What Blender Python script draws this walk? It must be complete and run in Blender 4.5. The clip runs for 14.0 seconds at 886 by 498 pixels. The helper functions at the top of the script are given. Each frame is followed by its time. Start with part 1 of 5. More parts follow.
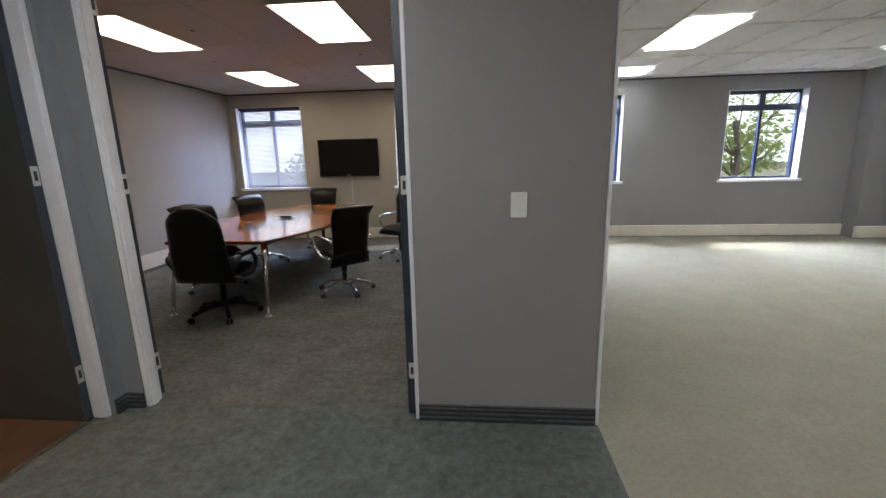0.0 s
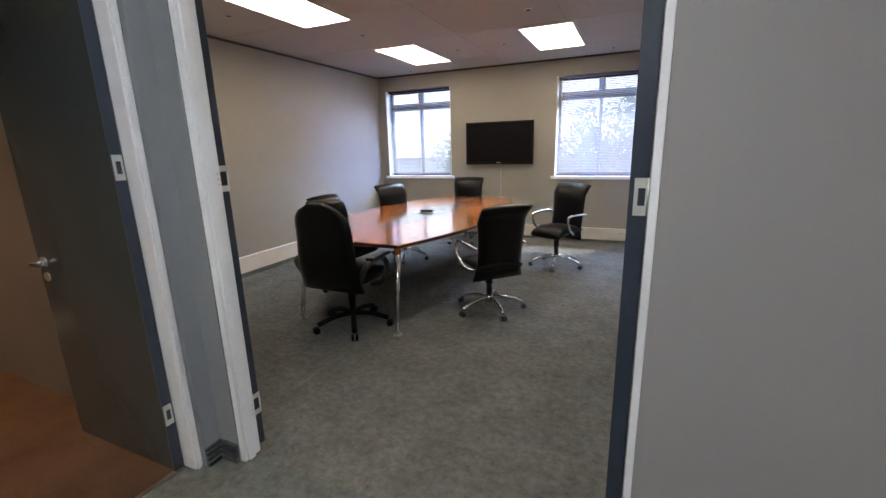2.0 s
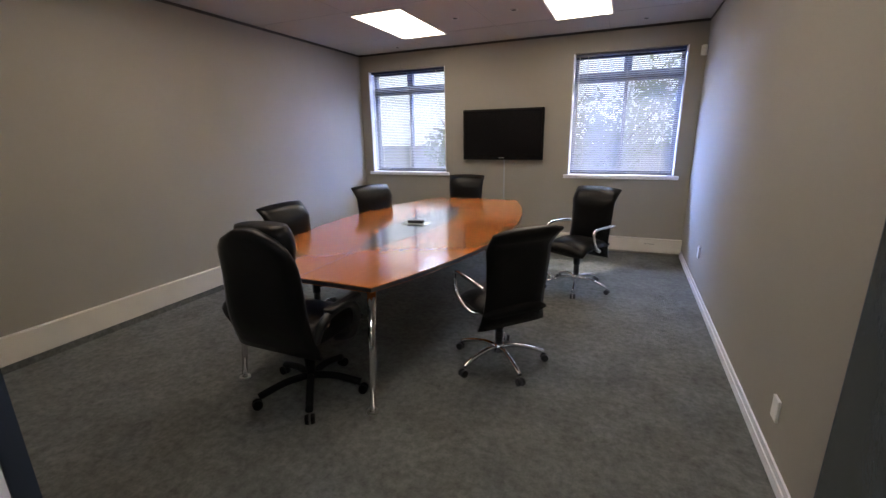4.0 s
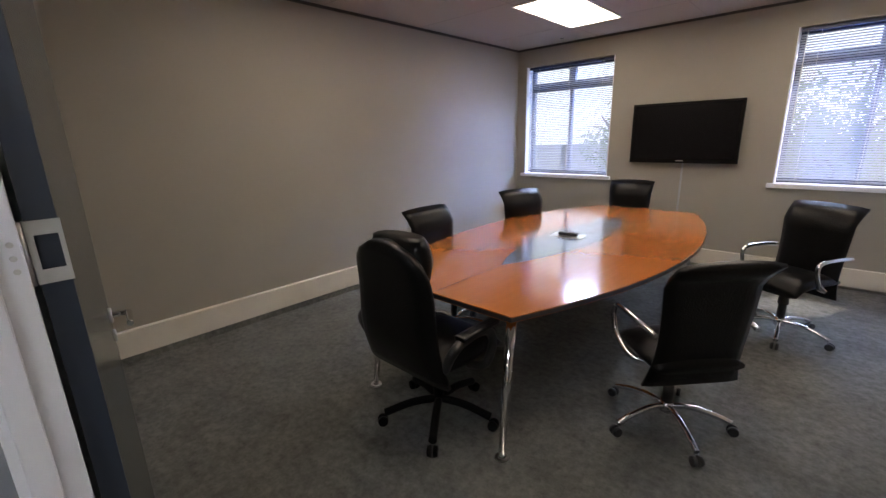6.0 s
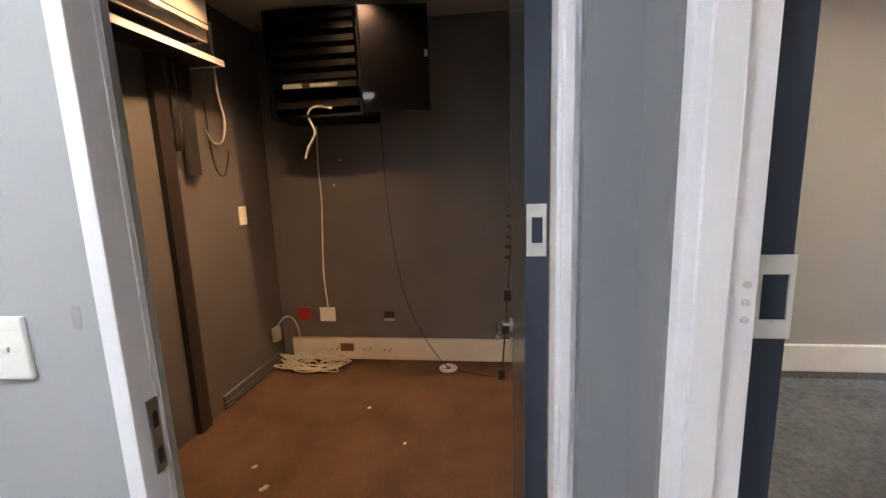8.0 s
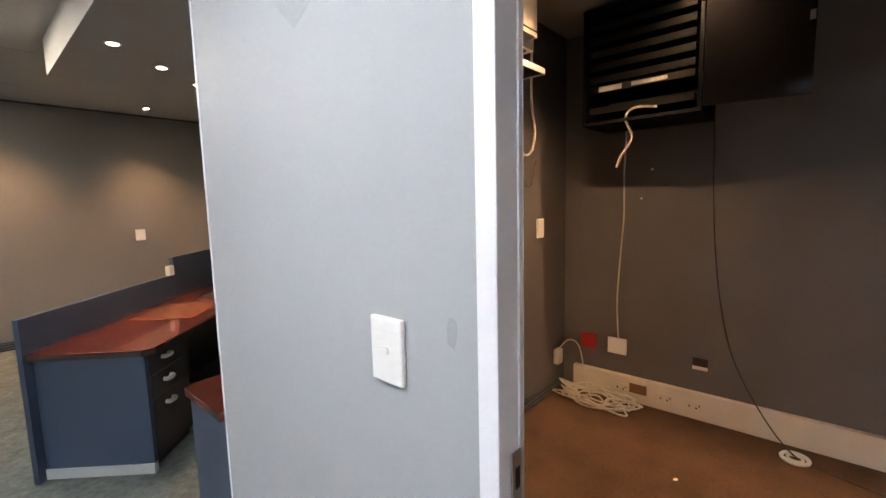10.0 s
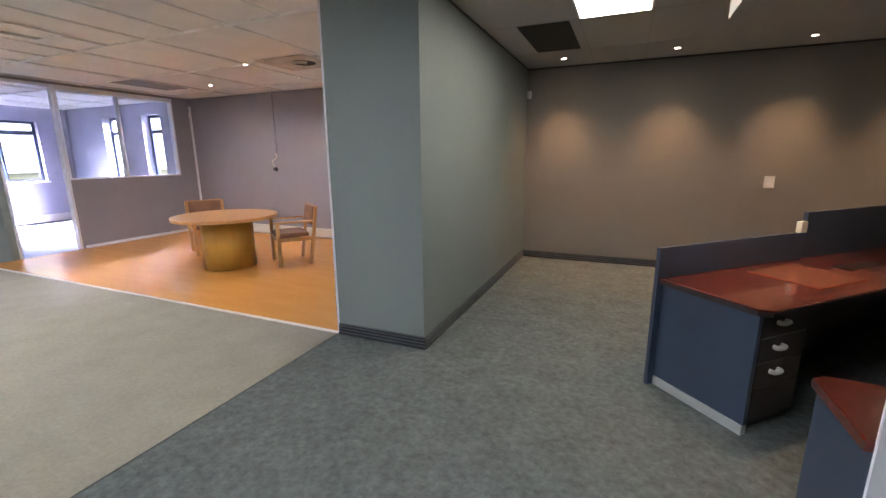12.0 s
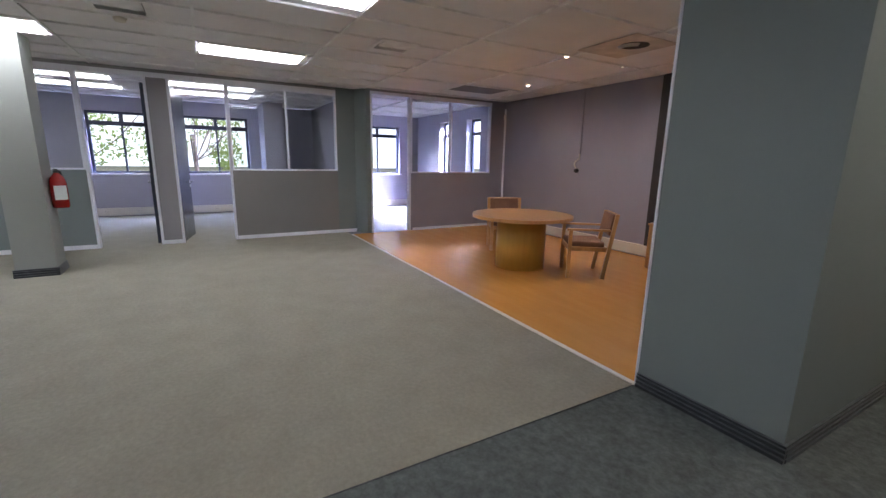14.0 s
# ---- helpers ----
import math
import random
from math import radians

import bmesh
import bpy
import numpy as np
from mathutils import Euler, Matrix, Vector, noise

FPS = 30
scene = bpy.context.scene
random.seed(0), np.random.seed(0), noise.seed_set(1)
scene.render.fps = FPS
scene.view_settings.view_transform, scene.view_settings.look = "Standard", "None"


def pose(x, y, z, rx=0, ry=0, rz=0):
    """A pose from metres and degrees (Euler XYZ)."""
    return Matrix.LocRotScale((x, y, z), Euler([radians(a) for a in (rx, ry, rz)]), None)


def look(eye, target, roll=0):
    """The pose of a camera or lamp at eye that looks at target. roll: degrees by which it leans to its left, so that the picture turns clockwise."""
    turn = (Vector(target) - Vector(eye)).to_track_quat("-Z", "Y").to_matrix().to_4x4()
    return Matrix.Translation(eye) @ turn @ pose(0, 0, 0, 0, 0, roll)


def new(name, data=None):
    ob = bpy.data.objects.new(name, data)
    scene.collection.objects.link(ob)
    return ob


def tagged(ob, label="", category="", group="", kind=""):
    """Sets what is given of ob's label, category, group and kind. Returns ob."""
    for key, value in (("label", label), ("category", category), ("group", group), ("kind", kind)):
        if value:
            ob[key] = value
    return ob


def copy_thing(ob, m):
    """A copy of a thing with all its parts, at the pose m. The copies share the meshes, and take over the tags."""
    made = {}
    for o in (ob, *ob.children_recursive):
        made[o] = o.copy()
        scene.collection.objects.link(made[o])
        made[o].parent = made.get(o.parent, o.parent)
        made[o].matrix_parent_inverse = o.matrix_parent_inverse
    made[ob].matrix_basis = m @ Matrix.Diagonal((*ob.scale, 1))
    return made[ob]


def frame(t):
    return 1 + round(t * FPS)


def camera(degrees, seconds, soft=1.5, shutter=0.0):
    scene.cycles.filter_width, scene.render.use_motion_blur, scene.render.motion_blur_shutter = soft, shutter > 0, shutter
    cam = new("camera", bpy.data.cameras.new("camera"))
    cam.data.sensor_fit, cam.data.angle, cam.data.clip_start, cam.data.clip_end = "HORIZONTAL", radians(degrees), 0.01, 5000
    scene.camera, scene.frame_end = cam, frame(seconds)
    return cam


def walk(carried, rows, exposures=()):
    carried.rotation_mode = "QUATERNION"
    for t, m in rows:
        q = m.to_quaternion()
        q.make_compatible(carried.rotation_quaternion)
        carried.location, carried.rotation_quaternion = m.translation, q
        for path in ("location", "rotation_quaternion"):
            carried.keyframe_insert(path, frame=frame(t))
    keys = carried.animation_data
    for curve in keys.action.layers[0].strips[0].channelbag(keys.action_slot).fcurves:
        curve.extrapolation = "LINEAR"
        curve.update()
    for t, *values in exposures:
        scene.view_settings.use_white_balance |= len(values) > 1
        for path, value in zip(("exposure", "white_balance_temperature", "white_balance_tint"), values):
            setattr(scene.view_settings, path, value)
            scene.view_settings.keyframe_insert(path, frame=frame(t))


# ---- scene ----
cam = camera(93.0, 14.0)
METRES, EYE, TILT, LEAN, TURN = 4.9, 1.5, 0.0, 0.0, 5.4
PATH = [
    (0, (0.116, 0.028, 1.484), (-0.068, 1.975, 1.065), -1.4),
    (0.5, (0.048, 0.242, 1.498), (-0.439, 2.135, 1.076), -0.6),
    (1, (-0.045, 0.462, 1.474), (-0.657, 2.315, 1.035), 0.1),
    (1.5, (-0.203, 0.726, 1.494), (-0.927, 2.535, 1.042), -1.2),
    (2, (-0.313, 1.026, 1.491), (-1.114, 2.798, 1.024), -1.5),
    (2.5, (-0.398, 1.288, 1.484), (-1.215, 3.048, 1.001), -0.7),
    (3, (-0.519, 1.55, 1.533), (-1.276, 3.328, 1.016), -1.1),
    (5.3, (-0.93, 2.338, 1.549), (-1.75, 4.087, 1.033), -0.8),
    (5.5, (-0.934, 2.347, 1.555), (-1.855, 4.046, 1.04), -0.8),
    (6, (-0.972, 2.317, 1.562), (-2.295, 3.726, 1.05), -1.5),
    (6.2, (-0.989, 2.279, 1.553), (-2.535, 3.455, 1.078), -2.9),
    (6.3, (-1.014, 2.275, 1.55), (-2.646, 3.316, 1.048), -2.3),
    (6.5, (-1.084, 2.221, 1.545), (-2.852, 3.009, 1.041), -1.8),
    (7, (-1.229, 2.081, 1.546), (-3.138, 2.389, 1.037), -1.1),
    (7.1, (-1.242, 2.045, 1.544), (-3.161, 2.269, 1.027), -0.2),
    (7.2, (-1.269, 2.033, 1.541), (-3.196, 2.184, 1.028), -0.4),
    (9.3, (-1.476, 1.87, 1.585), (-3.305, 1.077, 1.418), -0.4),
    (9.5, (-1.509, 1.815, 1.56), (-3.273, 0.895, 1.358), -0.7),
    (9.9, (-1.578, 1.63, 1.519), (-3.136, 0.393, 1.312), -1.7),
    (10, (-1.583, 1.596, 1.528), (-3.076, 0.284, 1.306), -1.4),
    (10.5, (-1.622, 1.425, 1.531), (-2.599, -0.297, 1.251), -1.2),
    (11, (-1.643, 1.334, 1.525), (-2.02, -0.599, 1.179), -0.9),
    (11.5, (-1.609, 1.323, 1.512), (-1.396, -0.622, 1.098), -1.1),
    (12, (-1.48, 1.344, 1.525), (-0.71, -0.452, 1.097), -0.4),
    (12.5, (-1.284, 1.361, 1.556), (-0.205, -0.266, 1.122), -0.3),
    (13, (-1.168, 1.269, 1.516), (0.251, -0.076, 1.098), -0.5),
    (13.5, (-1.06, 1.09, 1.492), (0.59, 0.041, 1.075), 0.9),
    (14, (-0.862, 0.907, 1.459), (0.844, -0.052, 1.045), 1.1),
]
EXPOSURES = [(0, 0.45, 6850, 10), (1.5, 0.9, 6700, 9), (2.5, 0.95, 6650, 8), (3, 0.8, 6650, 9), (5.5, 0.42, 6700, 12), (6.5, 0.92, 6650, 13), (7, 1.2, 6700, 12), (9.5, 1.7, 6500, 14), (10.2, 1.45, 6500, 14), (10.6, 1.15, 6500, 14), (11, 0.95, 6450, 13), (12, 1.2, 6400, 15), (12.5, 0.7, 6400, 16), (13.2, 0.35, 6350, 16), (14, 0.25, 6350, 17)]
walk(cam, [(t, look(eye, target, roll)) for t, eye, target, roll in PATH], EXPOSURES)

# ---- world and exposure ----
world = bpy.data.worlds.new("sky")
scene.world = world
world.use_nodes = True
wn = world.node_tree
sky = wn.nodes.new("ShaderNodeTexSky")
sky.sky_type, sky.sun_disc = "NISHITA", False
sky.sun_elevation, sky.sun_rotation = radians(56), radians(28)
wn.links.new(sky.outputs[0], wn.nodes["Background"].inputs[0])
wn.nodes["Background"].inputs[1].default_value = 0.15
sun = new("sun", bpy.data.lights.new("sun", "SUN"))
sun.data.energy, sun.data.angle, sun.data.color = 5.0, radians(0.5), (1, 0.95, 0.86)
sun.matrix_world = look((14, 26, 44), (0, 0, 0))

PANEL = 6.5      # glow of the ceiling panels
SPOT = 52.0      # watts of each recessed spot
DAY = 1500.0      # base watts of the added sky lamps outside the windows


# ---- materials ----
def mat(name, color, rough=0.5, metal=0.0, var=0.12, scale=6.0, bump=0.0, bscale=60.0, fine=0.0, fscale=200.0, spec=0.5, tint=None, coat=0.0):
    """A surface: colour varied at two scales, fine relief, gloss."""
    m = bpy.data.materials.new(name)
    m.use_nodes = True
    t = m.node_tree
    b = t.nodes["Principled BSDF"]
    b.inputs["Roughness"].default_value = rough
    b.inputs["Metallic"].default_value = metal
    b.inputs["Specular IOR Level"].default_value = spec
    b.inputs["Coat Weight"].default_value = coat
    co = t.nodes.new("ShaderNodeTexCoord")
    n1 = t.nodes.new("ShaderNodeTexNoise")
    n1.inputs["Scale"].default_value, n1.inputs["Detail"].default_value = scale, 6
    t.links.new(co.outputs["Object"], n1.inputs["Vector"])
    r = t.nodes.new("ShaderNodeValToRGB")
    lo = [c * (1 - var) for c in color]
    hi = list(tint) if tint else [min(1, c * (1 + var)) for c in color]
    r.color_ramp.elements[0].color, r.color_ramp.elements[1].color = (*lo, 1), (*hi, 1)
    r.color_ramp.elements[0].position, r.color_ramp.elements[1].position = 0.3, 0.7
    t.links.new(n1.outputs["Fac"], r.inputs["Fac"])
    out = r.outputs["Color"]
    if fine:
        n2 = t.nodes.new("ShaderNodeTexNoise")
        n2.inputs["Scale"].default_value, n2.inputs["Detail"].default_value, n2.inputs["Roughness"].default_value = fscale, 9, 0.78
        t.links.new(co.outputs["Object"], n2.inputs["Vector"])
        mr = t.nodes.new("ShaderNodeMapRange")
        mr.inputs["From Min"].default_value, mr.inputs["From Max"].default_value = 0.3, 0.7
        mr.inputs["To Min"].default_value, mr.inputs["To Max"].default_value = 1 - fine, 1 + fine
        t.links.new(n2.outputs["Fac"], mr.inputs["Value"])
        mx = t.nodes.new("ShaderNodeVectorMath")
        mx.operation = "SCALE"
        t.links.new(out, mx.inputs[0])
        t.links.new(mr.outputs[0], mx.inputs["Scale"])
        out = mx.outputs[0]
    t.links.new(out, b.inputs["Base Color"])
    if bump:
        n3 = t.nodes.new("ShaderNodeTexNoise")
        n3.inputs["Scale"].default_value, n3.inputs["Detail"].default_value = bscale, 3
        t.links.new(co.outputs["Object"], n3.inputs["Vector"])
        bp = t.nodes.new("ShaderNodeBump")
        bp.inputs["Strength"].default_value, bp.inputs["Distance"].default_value = bump, 0.01
        t.links.new(n3.outputs["Fac"], bp.inputs["Height"])
        t.links.new(bp.outputs[0], b.inputs["Normal"])
    return m


def wood(name, a, b2, rough=0.25, along=(1, 12, 12), coat=0.0):
    m = mat(name, a, rough, 0, 0.1, coat=coat)
    t = m.node_tree
    b = t.nodes["Principled BSDF"]
    co = t.nodes.new("ShaderNodeTexCoord")
    mp = t.nodes.new("ShaderNodeMapping")
    mp.inputs["Scale"].default_value = along
    n = t.nodes.new("ShaderNodeTexNoise")
    n.inputs["Scale"].default_value, n.inputs["Detail"].default_value, n.inputs["Distortion"].default_value = 2.2, 7, 0.1
    t.links.new(co.outputs["Object"], mp.inputs[0])
    t.links.new(mp.outputs[0], n.inputs["Vector"])
    r = t.nodes.new("ShaderNodeValToRGB")
    r.color_ramp.elements[0].color, r.color_ramp.elements[1].color = (*a, 1), (*b2, 1)
    r.color_ramp.elements[0].position, r.color_ramp.elements[1].position = 0.32, 0.68
    t.links.new(n.outputs["Fac"], r.inputs["Fac"])
    t.links.new(r.outputs[0], b.inputs["Base Color"])
    return m


def glow(name, color, strength):
    m = bpy.data.materials.new(name)
    m.use_nodes = True
    b = m.node_tree.nodes["Principled BSDF"]
    b.inputs["Base Color"].default_value = (0.8, 0.8, 0.8, 1)
    b.inputs["Emission Color"].default_value = (*color, 1)
    b.inputs["Emission Strength"].default_value = strength
    return m


WALL_ROOM = mat("taupe wall paint", (0.315, 0.295, 0.255), 0.6, 0, 0.04, 1.2, 0.08, 260, 0.02, 500, 0.3)
# greener paint, also darkened to shade it from the added corridor panel
WALL_PIER = mat("darkened green grey wall paint", (0.195, 0.228, 0.222), 0.55, 0, 0.05, 1.0, 0.08, 260, 0.02, 500, 0.3)
# grey wall with the brown cast of the warm spots mixed into its colour
WALL_SPOTS = mat("warm-lit reception wall", (0.20, 0.188, 0.17), 0.6, 0, 0.05, 1.2, 0.08, 260, 0.02, 500, 0.3)
WALL = mat("grey wall paint", (0.285, 0.275, 0.285), 0.6, 0, 0.04, 1.2, 0.08, 260, 0.02, 500, 0.3)
# darker copy of the grey paint, shading the wall between the windows
WALL_OFFICE = mat("darkened grey office wall", (0.225, 0.22, 0.23), 0.6, 0, 0.04, 1.2, 0.08, 260, 0.02, 500, 0.3)
WALL_LOW = mat("brown grey partition paint", (0.215, 0.21, 0.20), 0.6, 0, 0.04, 1.2, 0.08, 260, 0.02, 500, 0.3)
WALL_COLUMN = mat("pale olive grey paint", (0.31, 0.325, 0.295), 0.6, 0, 0.04, 1.2, 0.08, 260, 0.02, 500, 0.3)
# darker, bluer copy of the wall paint; the recess's shade is in its colour
WALL_RECESS_SHADE = mat("shaded recess wall", (0.235, 0.25, 0.275), 0.55, 0, 0.05, 1.0, 0.08, 260, 0.02, 500, 0.3)
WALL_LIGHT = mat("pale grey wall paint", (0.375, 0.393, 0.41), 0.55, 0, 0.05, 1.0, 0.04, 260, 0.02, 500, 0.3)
WALL_FAR = mat("far room paint", (0.36, 0.35, 0.40), 0.6, 0, 0.04, 1.2, 0.06, 260, spec=0.3)
WALL_KITCHEN = mat("mauve grey wall paint", (0.30, 0.285, 0.33), 0.55, 0, 0.05, 1.2, 0.06, 260, spec=0.3)
WALL_DARK = mat("charcoal wall paint", (0.12, 0.115, 0.115), 0.55, 0, 0.12, 1.6, 0.08, 240, spec=0.4)
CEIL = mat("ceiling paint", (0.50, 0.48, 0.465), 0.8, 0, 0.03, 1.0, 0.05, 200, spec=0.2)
TILE = mat("ceiling tile", (0.84, 0.825, 0.84), 0.85, 0, 0.03, 3.0, 0.25, 240, 0.05, 300, spec=0.2)
TBAR = mat("white ceiling bar", (0.84, 0.84, 0.84), 0.3)
CARPET_D = mat("dark green grey carpet", (0.138, 0.156, 0.148), 0.95, 0, 0.14, 5, 0.9, 260, 0.38, 20, 0.1)
CARPET_C = mat("dark grey room carpet", (0.158, 0.162, 0.150), 0.95, 0, 0.16, 4, 0.9, 260, 0.44, 20, 0.1)
CARPET_L = mat("greyish green office carpet", (0.325, 0.308, 0.245), 0.95, 0, 0.06, 3.5, 0.8, 240, 0.16, 32, 0.1)
CARPET_B = mat("brown carpet", (0.095, 0.060, 0.041), 0.95, 0, 0.22, 3.0, 0.8, 240, 0.2, 50, 0.1)
LAMINATE = wood("orange laminate floor", (0.57, 0.262, 0.058), (0.62, 0.300, 0.075), 0.24, (0.6, 3, 3))
CHERRY = wood("cherry veneer", (0.43, 0.135, 0.026), (0.46, 0.150, 0.031), 0.15, (14, 1.2, 14), 0.7)
CHERRY.node_tree.nodes["Principled BSDF"].inputs["Coat Roughness"].default_value = 0.12
MAHOGANY = wood("mahogany veneer", (0.06, 0.012, 0.009), (0.12, 0.024, 0.014), 0.16, (2, 9, 9), 0.3)
OAK = wood("pale oak", (0.43, 0.22, 0.080), (0.53, 0.29, 0.115), 0.3, (9, 9, 1.2))
INLAY = mat("slate blue inlay", (0.085, 0.115, 0.17), 0.2, 0, 0.08, 4, coat=0.7)
INLAY.node_tree.nodes["Principled BSDF"].inputs["Coat Roughness"].default_value = 0.12
WHITE = mat("white enamel", (0.78, 0.79, 0.84), 0.35, 0, 0.03, 3)
CREAM = mat("cream plastic trunking", (0.66, 0.62, 0.54), 0.4, 0, 0.05, 4)
PLASTIC = mat("white switch plastic", (0.78, 0.78, 0.76), 0.3, 0, 0.03, 8)
SKIRT = mat("dark ribbed rubber skirting", (0.030, 0.034, 0.040), 0.28, 0, 0.15, 5)
# pale grey that paints the light caught by the skirting ribs
RIB_LIGHT = mat("pale rib highlight", (0.11, 0.12, 0.13), 0.4, 0, 0.3, 20)
DOOR = mat("slate blue door laminate", (0.050, 0.060, 0.062), 0.24, 0, 0.12, 1.5, 0.02, 90)
EDGE = mat("dark blue door edge", (0.028, 0.038, 0.060), 0.4, 0, 0.1, 5)
PLATE = mat("zinc plate", (0.62, 0.62, 0.61), 0.38, 0.35, 0.08, 30, 0.05, 300)
STEEL = mat("brushed steel", (0.55, 0.55, 0.53), 0.3, 1.0, 0.08, 30, 0.05, 300)
CHROME = mat("chrome", (0.75, 0.75, 0.76), 0.1, 1.0, 0.03, 10)
LEATHER = mat("black leather", (0.0035, 0.0035, 0.004), 0.33, 0, 0.3, 8, 0.2, 130, spec=0.2)
FABRIC = mat("black woven fabric", (0.010, 0.010, 0.011), 0.75, 0, 0.3, 14, 0.5, 400)
RUBBER = mat("black plastic", (0.015, 0.015, 0.016), 0.45, 0, 0.2, 14)
RACK = mat("matt black metal", (0.0035, 0.0035, 0.0035), 0.6, 0, 0.2, 14, spec=0.12)
SCREEN = mat("glossy black screen", (0.004, 0.004, 0.005), 0.25, spec=0.25)
FRAME = mat("dark blue window frame", (0.020, 0.028, 0.065), 0.4, 0, 0.15, 6)
ALU = mat("pale aluminium strip", (0.42, 0.44, 0.43), 0.4, 0, 0.06, 6)
SLAT = mat("pale blind slat", (0.31, 0.33, 0.37), 0.45, 0, 0.04, 3)
BLUE = mat("blue grey laminate", (0.040, 0.060, 0.098), 0.4, 0, 0.08, 2.5, 0.04, 120)
DARKBOARD = mat("dark brown board", (0.028, 0.022, 0.022), 0.4, 0, 0.2, 5)
UPH = mat("brown leatherette", (0.20, 0.095, 0.05), 0.5, 0, 0.2, 6, 0.3, 150)
RED = mat("red enamel", (0.32, 0.014, 0.010), 0.25, 0, 0.1, 5)
REDP = mat("red plastic", (0.40, 0.02, 0.02), 0.4)
CORD = mat("white cord", (0.65, 0.62, 0.55), 0.5)
# near-black that paints the shade inside openings, holes and slots
HOLE_SHADE = mat("shade-dark hole", (0.02, 0.02, 0.02), 0.7)
BARK = mat("bark", (0.13, 0.10, 0.08), 0.9, 0, 0.3, 9, 0.7, 30)
LEAF = mat("leaves", (0.10, 0.15, 0.05), 0.6, 0, 0.4, 1.3, tint=(0.20, 0.27, 0.10))
lt = LEAF.node_tree
lout, lb = lt.nodes["Material Output"], lt.nodes["Principled BSDF"]
ltr, lmx = lt.nodes.new("ShaderNodeBsdfTranslucent"), lt.nodes.new("ShaderNodeMixShader")
ltr.inputs["Color"].default_value = (0.42, 0.52, 0.16, 1)
lmx.inputs[0].default_value = 0.5
lt.links.new(lb.outputs[0], lmx.inputs[1])
lt.links.new(ltr.outputs[0], lmx.inputs[2])
lt.links.new(lmx.outputs[0], lout.inputs["Surface"])
GROUND = mat("dry grass ground", (0.12, 0.12, 0.07), 0.95, 0, 0.3, 0.6, 0.5, 12, 0.2, 9)
LAMP_ON = glow("warm lit diffuser", (1.0, 0.87, 0.72), PANEL)
LAMP_COOL = glow("cool lit diffuser", (0.92, 0.96, 1.0), PANEL * 1.65)
LAMP_HALL = glow("hall lit diffuser", (1.0, 0.92, 0.76), PANEL * 1.6)
SPOT_ON = glow("lit spot lens", (1.0, 0.78, 0.52), 30.0)

GLASS = bpy.data.materials.new("clear glass")
GLASS.use_nodes = True
gt = GLASS.node_tree
gt.nodes.remove(gt.nodes["Principled BSDF"])
tr, gl, mixn, fr = (gt.nodes.new(k) for k in ("ShaderNodeBsdfTransparent", "ShaderNodeBsdfGlossy", "ShaderNodeMixShader", "ShaderNodeFresnel"))
gl.inputs["Roughness"].default_value = 0.02
tr.inputs["Color"].default_value = (0.93, 0.95, 0.95, 1)
fr.inputs["IOR"].default_value = 1.45
gt.links.new(fr.outputs[0], mixn.inputs[0])
gt.links.new(tr.outputs[0], mixn.inputs[1])
gt.links.new(gl.outputs[0], mixn.inputs[2])
gt.links.new(mixn.outputs[0], gt.nodes["Material Output"].inputs[0])
SMOKED = mat("smoked glass", (0.004, 0.004, 0.005), 0.05, spec=0.1)


# ---- mesh helpers ----
def add_box(bm, a, b, bevel=0.0, m=None):
    """A box from corner a to corner b, its edges rounded by bevel, then turned by m."""
    lo = [min(p, q) for p, q in zip(a, b)]
    hi = [max(p, q) for p, q in zip(a, b)]
    vs = [bm.verts.new((x, y, z)) for x in (lo[0], hi[0]) for y in (lo[1], hi[1]) for z in (lo[2], hi[2])]
    fs = [bm.faces.new([vs[i] for i in f]) for f in ((0, 1, 3, 2), (4, 6, 7, 5), (0, 4, 5, 1), (2, 3, 7, 6), (0, 2, 6, 4), (1, 5, 7, 3))]
    if bevel:
        es = {e for f in fs for e in f.edges}
        made = bmesh.ops.bevel(bm, geom=list(es), offset=bevel, segments=2, affect="EDGES", profile=0.6)
        vs = list({v for f in made["faces"] for v in f.verts} | {v for v in vs if v.is_valid})
    if m is not None:
        for v in vs:
            v.co = m @ v.co
    return bm


def box(a, b, bevel=0.0):
    return add_box(bmesh.new(), a, b, bevel)


def boxes(*pairs, bevel=0.0):
    bm = bmesh.new()
    for a, b in pairs:
        add_box(bm, a, b, bevel)
    return bm


def add_cyl(bm, p, q, r1, r2=None, n=16):
    """A rod from p to q."""
    p, q = Vector(p), Vector(q)
    turn = (q - p).to_track_quat("Z", "Y").to_matrix()
    r2 = r1 if r2 is None else r2
    rings = []
    for c, r in ((p, r1), (q, r2)):
        rings.append([bm.verts.new(c + turn @ Vector((r * math.cos(6.28318 * i / n), r * math.sin(6.28318 * i / n), 0))) for i in range(n)])
    for i in range(n):
        f = bm.faces.new((rings[0][i], rings[0][(i + 1) % n], rings[1][(i + 1) % n], rings[1][i]))
        f.smooth = True
    bm.faces.new(rings[0][::-1])
    bm.faces.new(rings[1])
    return bm


def cyl(p, q, r1, r2=None, n=16):
    return add_cyl(bmesh.new(), p, q, r1, r2, n)


